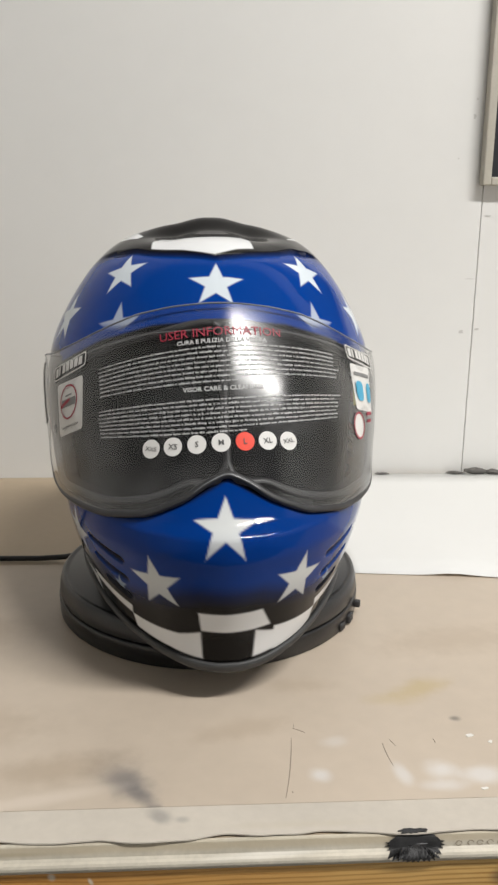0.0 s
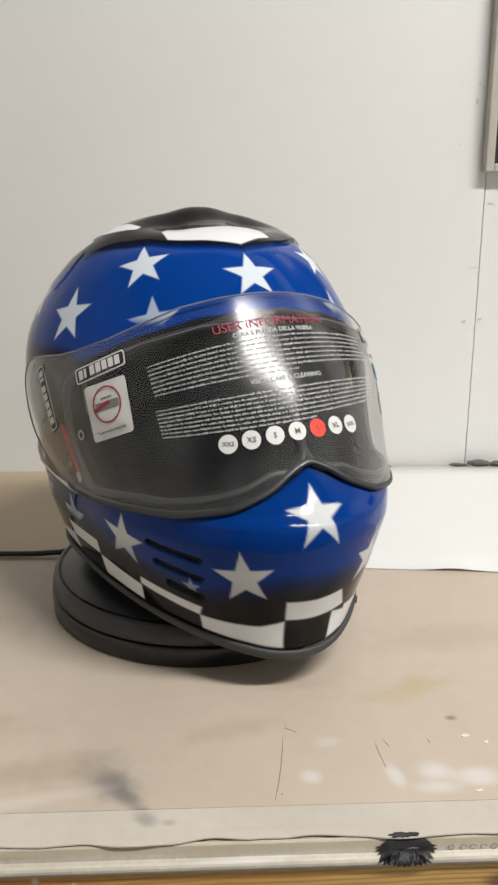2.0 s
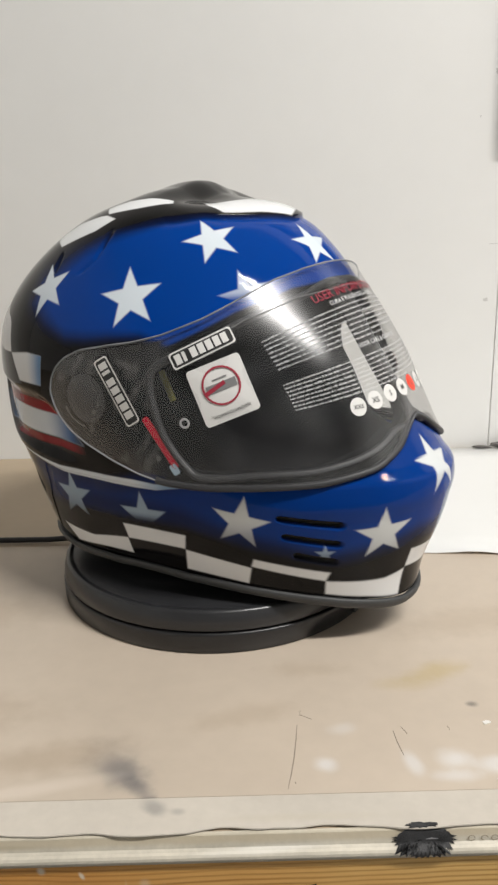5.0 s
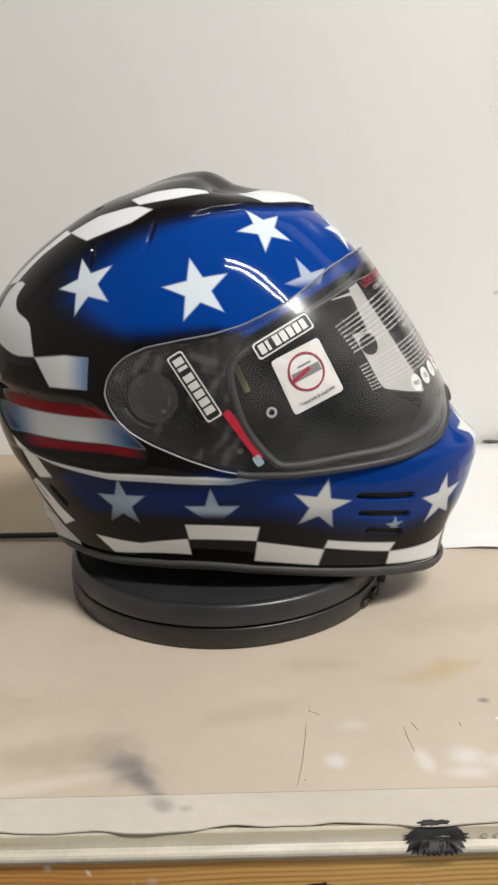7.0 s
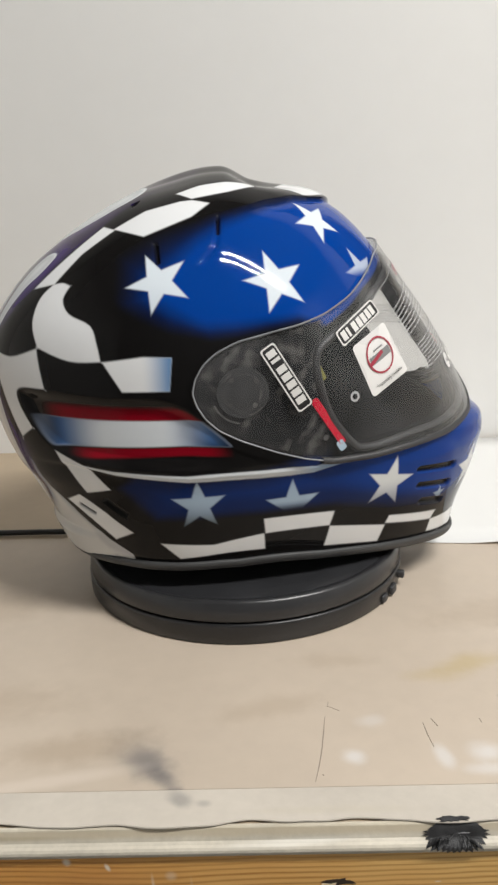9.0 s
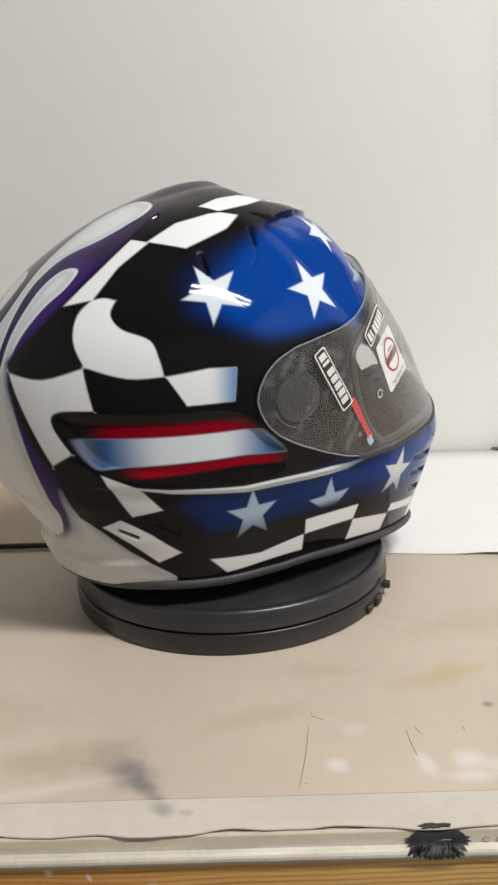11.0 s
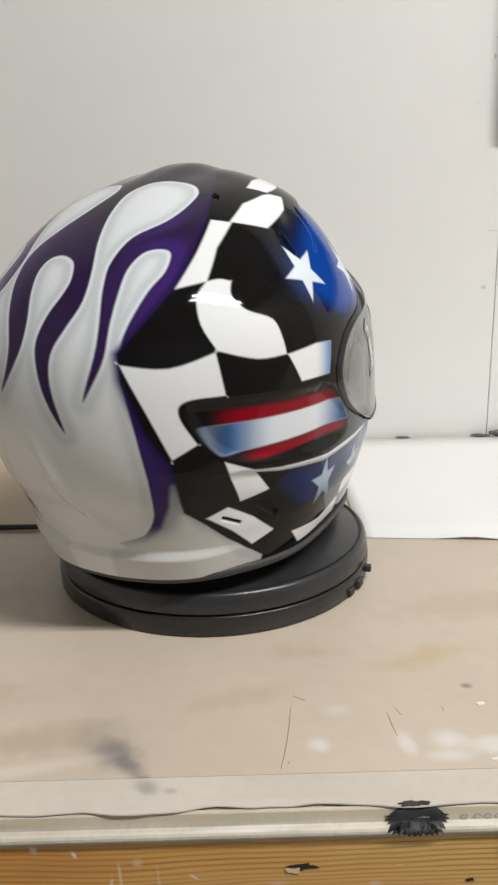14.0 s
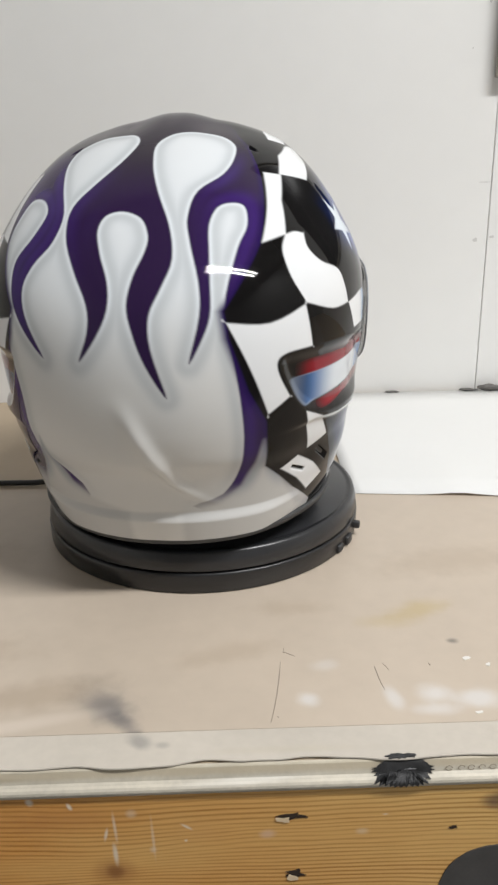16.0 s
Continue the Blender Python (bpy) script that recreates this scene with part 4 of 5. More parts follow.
def gloss_paint(name):
    """Lacquered paint with a little flake and orange peel."""
    m = bpy.data.materials.new(name)
    m.use_nodes = True
    nt = m.node_tree
    b = nt.nodes["Principled BSDF"]
    at = nt.nodes.new("ShaderNodeAttribute")
    at.attribute_name = "paint"
    nt.links.new(at.outputs["Color"], b.inputs["Base Color"])
    b.inputs["Roughness"].default_value = 0.38
    b.inputs["Coat Weight"].default_value = 1.0
    b.inputs["Coat Roughness"].default_value = 0.04
    b.inputs["Coat IOR"].default_value = 1.24
    b.inputs["Specular IOR Level"].default_value = 0.0
    tc = nt.nodes.new("ShaderNodeTexCoord")
    n = nt.nodes.new("ShaderNodeTexNoise")
    n.inputs["Scale"].default_value, n.inputs["Detail"].default_value = 130, 2
    bp = nt.nodes.new("ShaderNodeBump")
    bp.inputs["Strength"].default_value, bp.inputs["Distance"].default_value = 0.015, 0.001
    nt.links.new(tc.outputs["Object"], n.inputs["Vector"])
    nt.links.new(n.outputs[0], bp.inputs["Height"])
    nt.links.new(bp.outputs[0], b.inputs["Coat Normal"])
    return m


def sheet(name, pts, keep, colours, material, parent, label="", closed=True):
    """A sheet over a grid of points; keep says which cells are there."""
    rows, cols = pts.shape[:2]
    idx = np.arange(rows * cols).reshape(rows, cols)
    nxt = np.roll(idx, -1, axis=1) if closed else idx[:, 1:]
    cur = idx if closed else idx[:, :-1]
    f = np.stack([cur[:-1], cur[1:], nxt[1:], nxt[:-1]], -1)
    f = f[keep] if keep is not None else f.reshape(-1, 4)
    used, f = np.unique(f, return_inverse=True)
    f = f.reshape(-1, 4)
    me = bpy.data.meshes.new(name)
    me.vertices.add(len(used))
    me.vertices.foreach_set("co", pts.reshape(-1, 3)[used].reshape(-1).astype(np.float32))
    me.loops.add(f.size)
    me.loops.foreach_set("vertex_index", f.reshape(-1).astype(np.int32))
    me.polygons.add(len(f))
    me.polygons.foreach_set("loop_start", (np.arange(len(f)) * 4).astype(np.int32))
    me.update(calc_edges=True)
    if colours is not None:
        at = me.color_attributes.new("paint", "FLOAT_COLOR", "POINT")
        c = np.concatenate([colours, np.ones(colours.shape[:-1] + (1,))], -1).reshape(-1, 4)[used]
        at.data.foreach_set("color", c.reshape(-1).astype(np.float32))
    me.materials.append(material)
    me.shade_smooth()
    ob = new(name, me)
    ob.parent = parent
    if label:
        ob["label"] = label
    return ob


COLS, ROWS = 1200, 520
az_line = np.arange(COLS) * 360 / COLS
v_line = np.linspace(0, 0.998, ROWS)[:, None]
AZ = np.array(np.broadcast_to(az_line, (ROWS, COLS)))
EL = rim_el(az_line) + (90 - rim_el(az_line)) * v_line
SMOOTH = shell(AZ, EL)
KEEP = ~(depth_in(fold(AZ), EL, PORT, 25) > 0)[:-1]
FORM = SMOOTH + direction(AZ, EL) * relief(AZ, EL)[..., None]
body = sheet("shell", FORM, KEEP, paint(AZ, EL, SMOOTH), gloss_paint("helmet_paint"), helmet, "glossy shell painted blue, black, silver and purple")
step = 5
LINER_PORT = ((-12, 38), (0, 38), (25, 36), (38, 32), (46, 24), (48, 14), (46, 4), (40, -4), (28, -6), (12, -4), (0, 0), (-12, -2))
hollow = ease(depth_in(fold(AZ[::step, ::step]), EL[::step, ::step], LINER_PORT, 25), -4, 5)[..., None]
liner = sheet("liner", CENTRE + (SMOOTH[::step, ::step] - CENTRE) * (0.88 - 0.11 * hollow), None, None, M_LINER, helmet, "black padded lining")


def ribbon(name, az, el, lifts, material, parent, closed=True, label=""):
    """A strip that follows a line on the shell, from one lift to the next."""
    pts = np.stack([shell(az, el, l) for l in lifts])
    return sheet(name, pts, None, None, material, parent, label, closed)


def shell_tube(name, az, el, lift, radius, material, parent, closed=True, label="", squash=1.0, sides=10):
    """A bead that follows a line on the shell."""
    c = shell(az, el, lift)
    along = np.roll(c, -1, 0) - np.roll(c, 1, 0) if closed else np.gradient(c, axis=0)
    along /= np.linalg.norm(along, axis=1)[:, None]
    out = direction(az, el)
    out = out - along * (out * along).sum(1)[:, None]
    out /= np.linalg.norm(out, axis=1)[:, None]
    side = np.cross(along, out)
    ang = np.arange(sides + 1) * 2 * np.pi / sides
    pts = np.stack([c + radius * (np.cos(a) * out * squash + np.sin(a) * side) for a in ang])
    return sheet(name, pts, None, None, material, parent, label, closed)


# edge of the eye port, all round, and its gasket
half_port = rounded(PORT[1:-1], 6)
half_port = half_port[(half_port[:, 0] >= 0)]
order = np.argsort(np.arctan2(half_port[:, 1] - 14, half_port[:, 0] - 20))
port_line = half_port[order]
top_first = np.argmax(np.where(port_line[:, 0] < 3, port_line[:, 1], -99))
port_line = np.roll(port_line, -top_first, axis=0)
if port_line[1, 0] < port_line[-1, 0] and port_line[1, 1] < 20:
    port_line = port_line[::-1]
loop_az = np.concatenate([port_line[:, 0], -port_line[::-1, 0]])
loop_el = np.concatenate([port_line[:, 1], port_line[::-1, 1]])
ribbon("port_wall", loop_az, loop_el, (0.0, -0.005, -0.012), M_LINER, helmet)
shell_tube("gasket", loop_az, loop_el, 0.0002, 0.0026, M_RUBBER, helmet, label="black rubber window gasket")

# rubber trim round the lower edge, and the padded neck roll that stands on the platform
trim_az = np.arange(0, 360, 2.0)
shell_tube("edge_trim", trim_az, rim_el(trim_az) - 1.2, 0.0003, 0.0048, mat("grey_rubber", (0.045, 0.046, 0.047), 0.55, 0, 60, 0.2, 0.1), helmet, label="dark grey rubber edge trim", squash=0.55)
neck = np.stack([np.stack([sx * np.sin(np.radians(trim_az)), 0.012 - sy * np.cos(np.radians(trim_az)), np.full(len(trim_az), z)], -1) for sx, sy, z in ((0.055, 0.07, 0.0332), (0.078, 0.095, 0.0332), (0.09, 0.108, 0.040), (0.092, 0.115, 0.055), (0.085, 0.105, 0.066))])
sheet("neck_roll", neck, None, None, M_LINER, helmet, "black padded neck roll")


# ---- visor ----
def clear_plastic(name, tint, haze):
    m = bpy.data.materials.new(name)
    m.use_nodes = True
    nt = m.node_tree
    nt.nodes.remove(nt.nodes["Principled BSDF"])
    tr, gl, df = (nt.nodes.new("ShaderNodeBsdf" + k) for k in ("Transparent", "Glossy", "Diffuse"))
    tr.inputs[0].default_value = (*tint, 1)
    gl.inputs["Roughness"].default_value = 0.19
    df.inputs[0].default_value = (0.8, 0.8, 0.8, 1)
    # a thin sheet reflects alike from both sides
    lw, pw, fr = nt.nodes.new("ShaderNodeLayerWeight"), nt.nodes.new("ShaderNodeMath"), nt.nodes.new("ShaderNodeMath")
    lw.inputs[0].default_value = 0.5
    pw.operation, fr.operation = "POWER", "MULTIPLY_ADD"
    pw.inputs[1].default_value = 2.5
    fr.inputs[1].default_value, fr.inputs[2].default_value = 0.85, 0.04
    nt.links.new(lw.outputs["Facing"], pw.inputs[0])
    nt.links.new(pw.outputs[0], fr.inputs[0])
    mix, veil = nt.nodes.new("ShaderNodeMixShader"), nt.nodes.new("ShaderNodeMixShader")
    tc, n = nt.nodes.new("ShaderNodeTexCoord"), nt.nodes.new("ShaderNodeTexNoise")
    n.inputs["Scale"].default_value, n.inputs["Detail"].default_value = 24, 5
    mu = nt.nodes.new("ShaderNodeMath")
    mu.operation = "MULTIPLY"
    mu.inputs[1].default_value = haze
    nt.links.new(tc.outputs["Object"], n.inputs["Vector"])
    patch = nt.nodes.new("ShaderNodeMapRange")
    patch.inputs["From Min"].default_value, patch.inputs["From Max"].default_value, patch.inputs["To Min"].default_value = 0.40, 0.76, 0.12
    nt.links.new(n.outputs[0], patch.inputs["Value"])
    nt.links.new(patch.outputs[0], mu.inputs[0])
    nt.links.new(mu.outputs[0], veil.inputs[0])
    nt.links.new(tr.outputs[0], veil.inputs[1])
    nt.links.new(df.outputs[0], veil.inputs[2])
    nt.links.new(fr.outputs[0], mix.inputs[0])
    nt.links.new(veil.outputs[0], mix.inputs[1])
    nt.links.new(gl.outputs[0], mix.inputs[2])
    nt.links.new(mix.outputs[0], nt.nodes["Material Output"].inputs[0])
    return m


M_VISOR = clear_plastic("clear_visor", (0.95, 0.95, 0.95), 0.052)
vis_az = np.linspace(-97.4, 97.4, 420)
vis_t = np.linspace(0, 1, 110)[:, None]
VIS_TOP, VIS_LOW = visor_line(vis_az, VISOR_TOP), visor_line(vis_az, VISOR_LOW)


def visor_lift(az):
    return np.interp(fold(az), (0, 50, 80, 97), (0.0042, 0.0040, 0.0036, 0.0026))


vis_el = VIS_LOW + (VIS_TOP - VIS_LOW) * vis_t
vis_AZ = np.array(np.broadcast_to(vis_az, vis_el.shape))
visor = sheet("visor", shell(vis_AZ, vis_el, 0) + direction(vis_AZ, vis_el) * visor_lift(vis_AZ)[..., None], None, None, M_VISOR, helmet, "clear plastic visor with printed stickers", closed=False)
visor.visible_shadow = False
edge_az = np.concatenate([vis_az, vis_az[::-1]])
edge_el = np.concatenate([VIS_TOP, VIS_LOW[::-1]])
M_VEDGE = mat("visor_edge", (0.28, 0.29, 0.31), 0.25, 0, 60, 0.3)
shell_tube("visor_edge", edge_az, edge_el, visor_lift(edge_az), 0.0006, M_VEDGE, visor, label="polished visor edge", sides=6)
low_az = np.linspace(-62, 62, 120)
shell_tube("visor_lip", low_az, visor_line(low_az, VISOR_LOW) - 0.2, 0.0022, 0.0024, M_RUBBER, visor, closed=False, label="black rubber visor lip")


# ---- stickers on the visor ----
def frame_at(az, el):
    c = shell(az, el)
    n = np.cross(shell(az + 0.4, el) - shell(az - 0.4, el), shell(az, el + 0.4) - shell(az, el - 0.4))
    n = n / np.linalg.norm(n)
    n = n if n @ (c - CENTRE) > 0 else -n
    up = np.array((0, 0, 1.0)) - n * n[2]
    up /= np.linalg.norm(up)
    return c, np.cross(up, n), up


def wrap(xy, az, el, turn, lift):
    """Flat points (metres) laid round the visor at (az, el), turned by degrees."""
    c, right, up = frame_at(az, el)
    t = radians(turn)
    xy = np.asarray(xy, float)
    x, y = xy[:, 0] * math.cos(t) - xy[:, 1] * math.sin(t), xy[:, 0] * math.sin(t) + xy[:, 1] * math.cos(t)
    q = c + x[:, None] * right + y[:, None] * up - CENTRE
    a = np.degrees(np.arctan2(-q[:, 0], -q[:, 1]))
    e = np.degrees(np.arctan2(q[:, 2], np.hypot(q[:, 0], q[:, 1])))
    return shell(a, e, visor_lift(a) + lift)


def flat_mesh(name, verts2d, faces, material, parent, az, el, turn, lift, label=""):
    me = bpy.data.meshes.new(name)
    me.from_pydata(wrap(verts2d, az, el, turn, lift).tolist(), [], faces)
    me.materials.append(material)
    me.shade_smooth()
    ob = new(name, me)
    ob.parent = parent
    if label:
        ob["label"] = label
    return ob


def bars(rects):
    """Rectangles (x0, y0, x1, y1) cut lengthwise so that they bend."""
    v, f = [], []
    for x0, y0, x1, y1 in rects:
        n = max(1, int((x1 - x0) / 0.006))
        k = len(v)
        for i in range(n + 1):
            x = x0 + (x1 - x0) * i / n
            v += [(x, y0), (x, y1)]
        f += [(k + 2 * i, k + 2 * i + 2, k + 2 * i + 3, k + 2 * i + 1) for i in range(n)]
    return v, f


def round_rect(w, h, r, n=6):
    pts = []
    for cx, cy, a0 in ((w / 2 - r, h / 2 - r, 0), (-w / 2 + r, h / 2 - r, 90), (-w / 2 + r, -h / 2 + r, 180), (w / 2 - r, -h / 2 + r, 270)):
        pts += [(cx + r * math.cos(radians(a0 + 90 * k / n)), cy + r * math.sin(radians(a0 + 90 * k / n))) for k in range(n + 1)]
    return pts


def fan(pts):
    """A filled outline as rings towards its middle, so that it bends."""
    p = np.array(pts)
    v = np.concatenate([p, p * 0.66, p * 0.33, [[0, 0]]])
    n = len(p)
    f = [(k * n + i, k * n + (i + 1) % n, (k + 1) * n + (i + 1) % n, (k + 1) * n + i) for k in range(2) for i in range(n)]
    return v, f + [(2 * n + i, 2 * n + (i + 1) % n, 3 * n) for i in range(n)]


def ring(pts, inner):
    p = np.array(pts)
    n = len(p)
    return np.concatenate([p, p * np.asarray(inner)]), [(i, (i + 1) % n, n + (i + 1) % n, n + i) for i in range(n)]


def disc(r, n=28):
    return [(r * math.cos(2 * math.pi * k / n), r * math.sin(2 * math.pi * k / n)) for k in range(n)]


def words(text, size, bold=0.0):
    """The flat outline mesh of a line of text, centred."""
    cu = bpy.data.curves.new("words", "FONT")
    cu.body, cu.size, cu.align_x, cu.align_y, cu.resolution_u, cu.offset = text, size, "CENTER", "CENTER", 2, bold
    ob = new("words", cu)
    me = ob.to_mesh()
    v = [(p.co.x, p.co.y) for p in me.vertices]
    f = [tuple(p.vertices) for p in me.polygons]
    ob.to_mesh_clear()
    bpy.data.objects.remove(ob)
    bpy.data.curves.remove(cu)
    return v, f


M_PRINT = mat("white_print", (0.50, 0.50, 0.50), 0.6)
M_REDPRINT = mat("red_print", (0.34, 0.025, 0.05), 0.5)
M_DOTRED = mat("red_dot", (0.8, 0.05, 0.02), 0.45)
M_STICK = mat("white_sticker", (0.72, 0.71, 0.69), 0.45, 0, 30, 0.06)
M_INK = mat("black_ink", (0.012, 0.012, 0.012), 0.45)
M_GREY = mat("grey_print", (0.2, 0.2, 0.2), 0.5)
M_LETTER = mat("faded_black_ink", (0.07, 0.07, 0.07), 0.5)
M_BLUEINK = mat("blue_print", (0.05, 0.35, 0.55), 0.45)


TILT = 2.5
random.seed(4)


def paragraph(name, az, el, width, lines, pitch, height, label):
    """Lines of print too small to read, as rows of tiny upright ticks in word-long runs."""
    rects = []
    for k in range(lines):
        y, x = (lines / 2 - 0.5 - k) * pitch - height / 2, -width / 2
        end = width / 2 - random.uniform(0, 0.006) if k < lines - 1 else -width / 2 + width * 0.55
        while x < end:
            for _ in range(random.choice((2, 3, 4, 5, 6, 7, 9))):
                w = random.choice((0.0003, 0.0006, 0.0007, 0.0008))
                rects.append((x, y - (0.0004 if random.random() < 0.08 else 0), x + w, y + height * random.choice((0.8, 1, 1, 1, 1.4))))
                x += w + 0.00022
            x += 0.0008
    v, f = bars(rects)
    flat_mesh(name, v, f, M_PRINT, visor, az, el, TILT + 1.0, 0.0004, label)


paragraph("small_print", 0.4, 26.0, 0.190, 8, 0.0034, 0.0010, "rows of tiny white print")
paragraph("small_print", 0.4, 14.6, 0.192, 8, 0.0030, 0.0010, "rows of tiny white print")
for text, az, el, size, ink, bold in (("USER INFORMATION", 0.2, 33.8, 0.0088, M_REDPRINT, 0.0), ("CURA E PULIZIA DELLA VISIERA", 0, 31.6, 0.0042, M_PRINT, 0.0001), ("VISOR CARE & CLEANING", 0.2, 20.3, 0.0044, M_PRINT, 0.0001)):
    v, f = words(text, size, bold)
    flat_mesh("heading", v, f, ink, visor, az, el, TILT, 0.0004, "printed heading")
for text, az, el in (("XXS", 15.3, 7.5), ("XS", 10.7, 8.2), ("S", 5.9, 8.8), ("M", 1.1, 9.2), ("L", -3.7, 9.3), ("XL", -8.4, 9.2), ("XXL", -13.0, 8.8)):
    v, f = fan(disc(0.0059))
    flat_mesh("size_dot", v, f, M_DOTRED if text == "L" else M_STICK, visor, az, el, 0, 0.0004, "red size dot" if text == "L" else "white size dot")
    v, f = words(text, 0.0050 if len(text) < 3 else 0.0040, 0.00003)
    flat_mesh("size_letters", v, f, M_LETTER, visor, az, el, TILT, 0.0008, "printed size letters")
# thin printed outline across the top of the window
line_az = np.linspace(-42, 42, 60)
ribbon_el = np.interp(np.abs(line_az), (0, 20, 37, 47), (34.6, 33.6, 29.8, 25.6))
shell_tube("printed_line", line_az, ribbon_el, visor_lift(line_az), 0.0004, M_GREY, visor, closed=False, label="thin printed line", sides=5)


def badge(az, el, length, height, turn):
    """A black plate with a white border; its lettering stands as plain upright blocks."""
    v, f = fan(round_rect(length, height, 0.0022))
    flat_mesh("badge", v, f, M_INK, visor, az, el, turn, 0.0004, "black maker badge with white border")
    v, f = ring(round_rect(length * 0.975, height * 0.92, 0.002), (1 - 0.0021 / length, 1 - 0.0021 / height))
    flat_mesh("badge_border", v, f, M_STICK, visor, az, el, turn, 0.0008, "white border")
    n, w = 7, length * 0.84 / 7
    rects = [(-length * 0.42 + k * w, -height * 0.27, -length * 0.42 + k * w + w * (0.78 if k != 1 else 0.4), height * 0.27) for k in range(n)]
    for block in rects:
        v, f = bars([block])
        flat_mesh("badge_block", v, f, M_STICK, visor, az, el, turn, 0.0008)


def seal(az, el, size, turn, small=True):
    """A white square label with a red ring and a dark emblem."""
    v, f = fan(round_rect(size, size * 1.04, 0.0025))
    flat_mesh("label", v, f, M_STICK, visor, az, el, turn, 0.0004, "white square label with a red ring")
    off = size * 0.09
    v, f = ring(disc(size * 0.34), 0.9)
    flat_mesh("ring", np.asarray(v) + (0, off), f, M_REDPRINT, visor, az, el, turn, 0.0008, "red ring")
    v, f = bars([(-size * 0.27, off - size * 0.09, size * 0.27, off + size * 0.06), (-size * 0.12, off + size * 0.11, size * 0.14, off + size * 0.14)])
    flat_mesh("emblem", v, f, M_GREY, visor, az, el, turn, 0.0007, "grey emblem bars")
    v, f = bars([(-size * 0.3, off - size * 0.02, size * 0.1, off + size * 0.05)])
    flat_mesh("emblem", v, f, M_REDPRINT, visor, az, el, turn + 14, 0.0009, "red emblem bar")
    v, f = words("*separately available", size * 0.088)
    flat_mesh("caption", np.asarray(v) + (0, -size * 0.38), f, M_INK, visor, az, el, turn, 0.0008, "small caption")


badge(48.4, 24.3, 0.043, 0.0118, 26)
badge(72.3, 14.2, 0.048, 0.0118, -59)
badge(-49.0, 26.3, 0.043, 0.0118, -20)
seal(43.9, 14.2, 0.0355, 22)
v, f = fan(round_rect(0.034, 0.033, 0.0025))
flat_mesh("label", v, f, M_STICK, visor, -45.5, 17.8, -16, 0.0004, "white label with blue visor drawings")
for dx, w in ((-0.008, 0.0115), (0.009, 0.009)):
    v, f = fan(round_rect(w, 0.014, 0.004))
    flat_mesh("drawing", np.asarray(v) + (dx, -0.003), f, M_BLUEINK, visor, -45.5, 17.8, -16, 0.0008, "light blue drawing")
v, f = bars([(-0.014, 0.008, 0.013, 0.0105)])
flat_mesh("caption", v, f, M_GREY, visor, -45.5, 17.8, -16, 0.0008, "small caption bar")
v, f = fan(disc(0.0095))
flat_mesh("round_label", v, f, M_STICK, visor, -38.5, 8.8, 0, 0.0004, "round white label with red rim")
v, f = ring(disc(0.0095), 0.86)
flat_mesh("ring", v, f, M_REDPRINT, visor, -38.5, 8.8, 0, 0.0008, "red ring")
v, f = bars([(-0.007, 0.002, 0.007, 0.0045), (-0.006, -0.003, 0.005, -0.001)])
flat_mesh("caption", v, f, M_REDPRINT, visor, -47.5, 9.3, -8, 0.0004, "red caption bars")
v, f = ring(disc(0.0034), 0.55)
flat_mesh("visor_pin", v, f, mat("pin_grey", (0.4, 0.4, 0.41), 0.3), visor, 53.4, 6.6, 0, 0.0006, "grey visor pin")

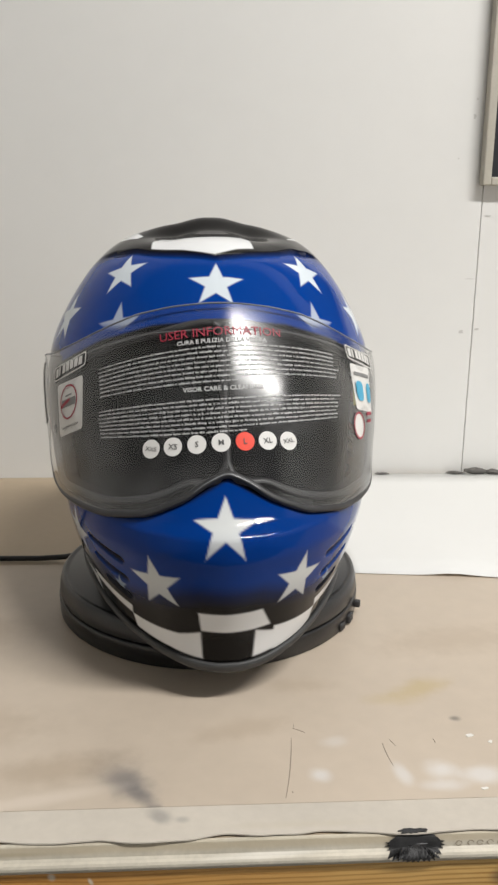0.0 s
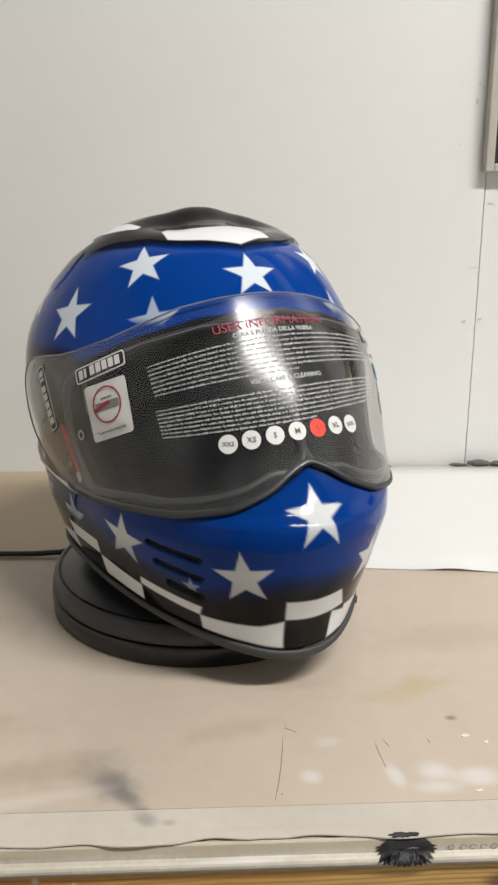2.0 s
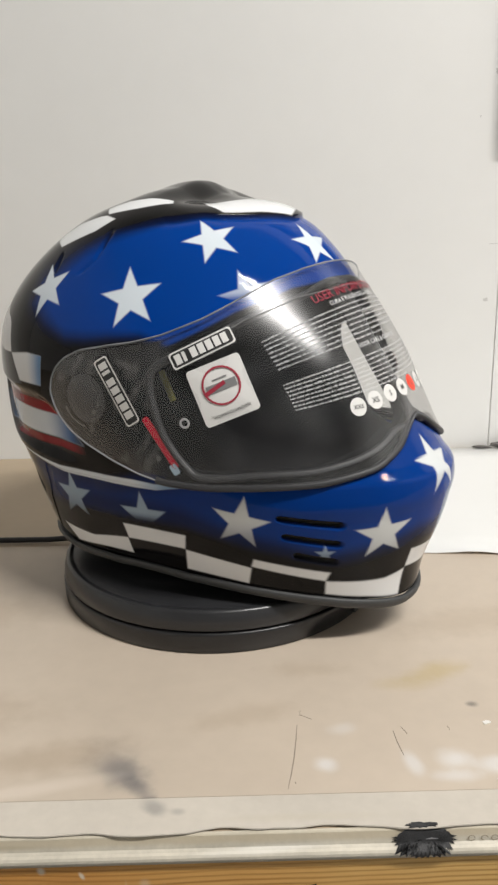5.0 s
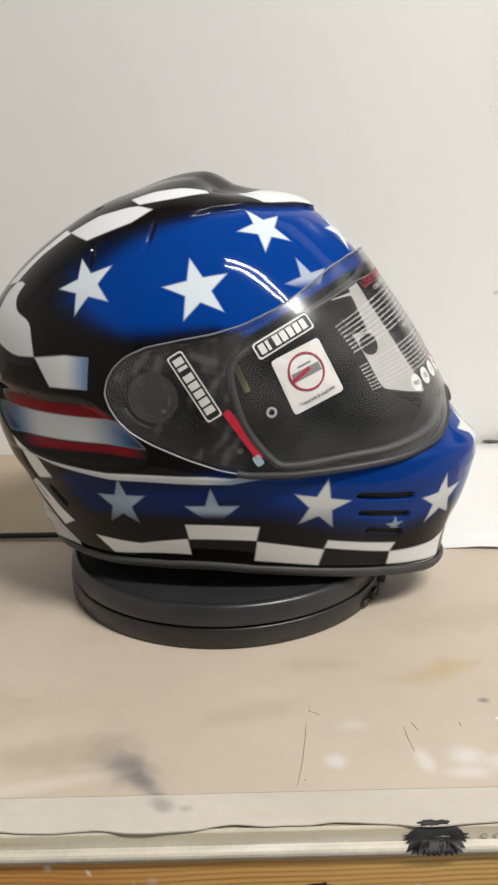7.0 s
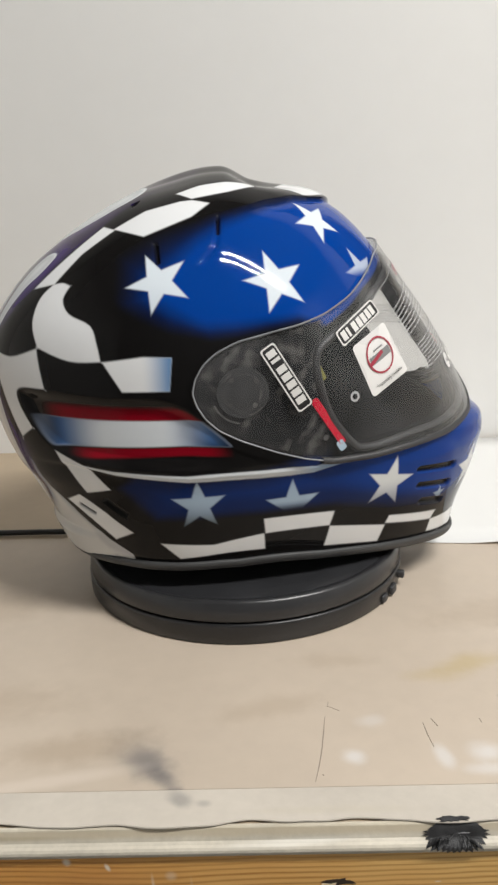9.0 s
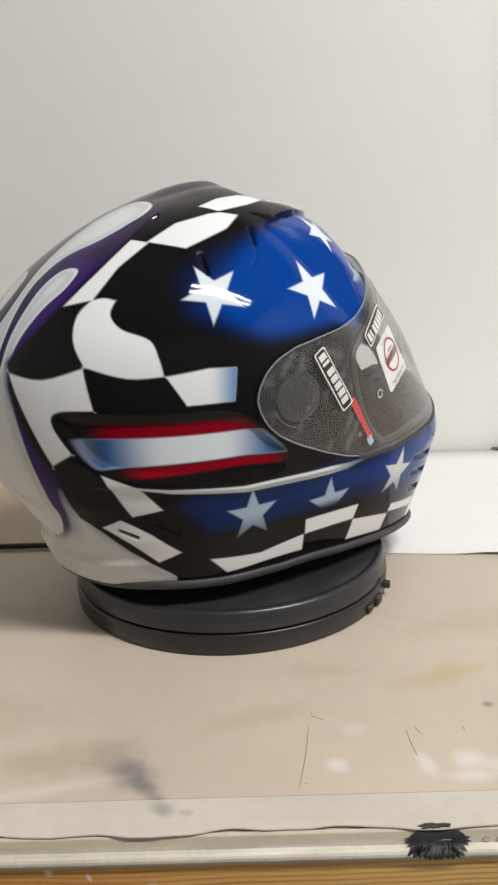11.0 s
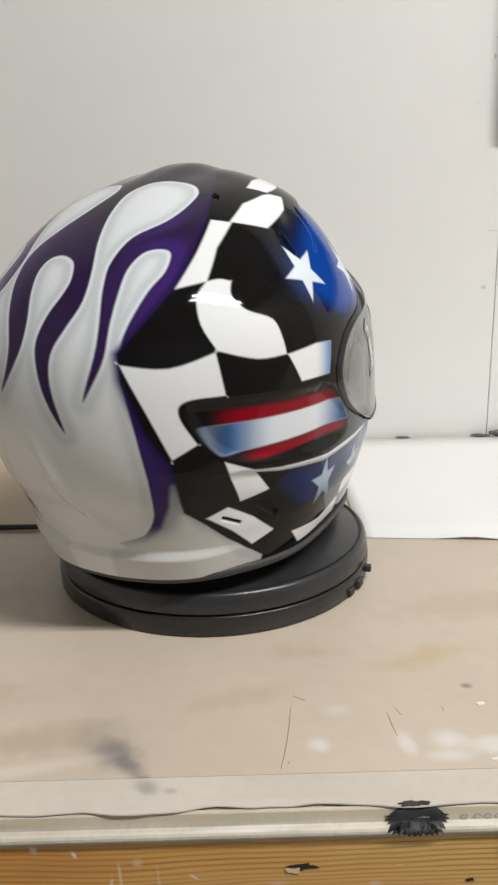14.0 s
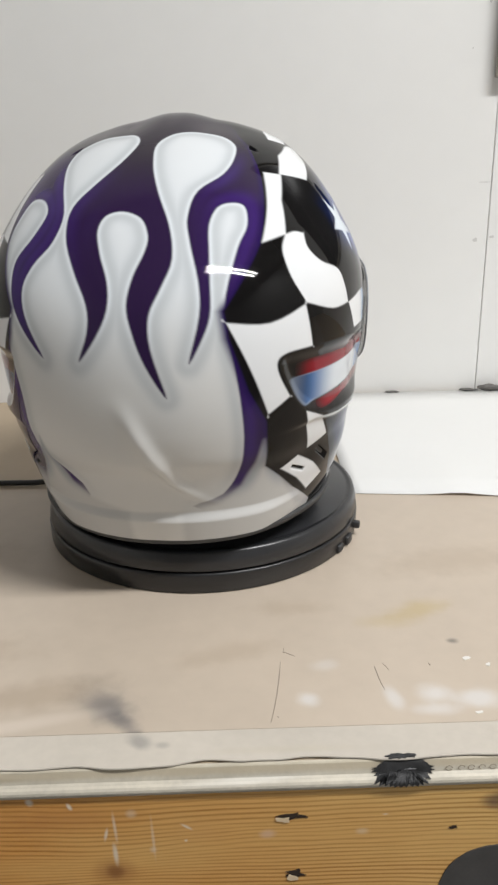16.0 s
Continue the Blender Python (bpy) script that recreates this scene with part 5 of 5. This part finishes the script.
# hinge gear behind the visor
M_GEAR = mat("hinge_plastic", (0.05, 0.05, 0.052), 0.4, 0, 70, 0.4, 0.1)
M_SCREW = mat("screw_metal", (0.20, 0.195, 0.19), 0.35, 0.6, 90, 0.6)
for side in (1, -1):
    v, f = fan(disc(0.0165))
    gear = flat_mesh("hinge_disc", v, f, M_GEAR, helmet, 84 * side, 11.5, 0, -0.0022, "dark hinge disc")
    v, f = ring(disc(0.0125), 0.9)
    flat_mesh("hinge_ring", v, f, mat("hinge_ring", (0.06, 0.06, 0.06), 0.35), gear, 84 * side, 11.5, 0, -0.0019)
    for k in range(4):
        t = radians(40 + 90 * k)
        v, f = fan(disc(0.0017, 12))
        flat_mesh("screw", np.asarray(v) + (0.011 * math.cos(t), 0.011 * math.sin(t)), f, M_SCREW, gear, 84 * side, 11.5, 0, -0.0016)
    v, f = fan(disc(0.002, 12))
    flat_mesh("screw", v, f, M_SCREW, helmet, 61 * side, -3.4, 0, -0.0016, "small screw")
    v, f = fan(round_rect(0.038, 0.0052, 0.0018))
    flat_mesh("red_tab", v, f, mat("red_plastic", (0.60, 0.008, 0.035), 0.25), helmet, 60.2 * side, 1.0, -56 * side, -0.0018, "red plastic lock strip")

    # added patch that stands for pale blue shell paint seen below the red strip
    v, f = fan(round_rect(0.0075, 0.0052, 0.0015))
    flat_mesh("shell_blue_patch", v, f, mat("pale_blue_shell_tone", (0.42, 0.55, 0.66), 0.35), helmet, 56.6 * side, -6.0, -56 * side, -0.0018, "added pale blue patch for shell paint seen through the visor")
    for a0, a1, r in ((200, 262, 0.0190), (118, 150, 0.0135), (-28, 4, 0.0105), (285, 318, 0.0145)):
        t = np.radians(np.linspace(a0, a1, 9))
        v = np.concatenate([np.stack([q * np.cos(t), q * np.sin(t)], -1) for q in (r, r + 0.0011)])
        flat_mesh("hinge_rib", v, [(i, i + 1, i + 10, i + 9) for i in range(8)], M_SCREW, gear, 84 * side, 11.5, 0, -0.0016)

# yellow-green chin strap end inside the window
for side in (1, -1):
    s_az, s_el = np.linspace(60.5, 57, 12) * side, np.linspace(20.5, 12, 12)
    strap = shell_tube("chin_strap", s_az, s_el, -0.012, 0.0022, mat("strap_webbing", (0.22, 0.21, 0.04), 0.7, 0, 90, 0.3), helmet, closed=False, label="yellow-green chin strap webbing", squash=0.4)
# lever on the far side of the visor
lever = box_bm(-0.004, -0.006, -0.010, 0.004, 0.006, 0.010, 0.0025)
bmesh.ops.translate(lever, vec=Vector(shell(-92.0, -4.0, 0.006)), verts=lever.verts)
part("visor_lever", lever, M_RUBBER, helmet, "black visor lever")


def motions():
    # the helmet stands 4 mm off the turntable's axis and 2.9 degrees askew
    walk(helmet, [(r[0], pose(0, 0, 0, 0, 0, r[7] - 2.9) @ pose(0.0042, 0, 0, 0, 0, 2.9)) for r in STATIONS])
    walk(platform, [(r[0], pose(0, 0, 0, 0, 0, r[7])) for r in STATIONS])


motions()
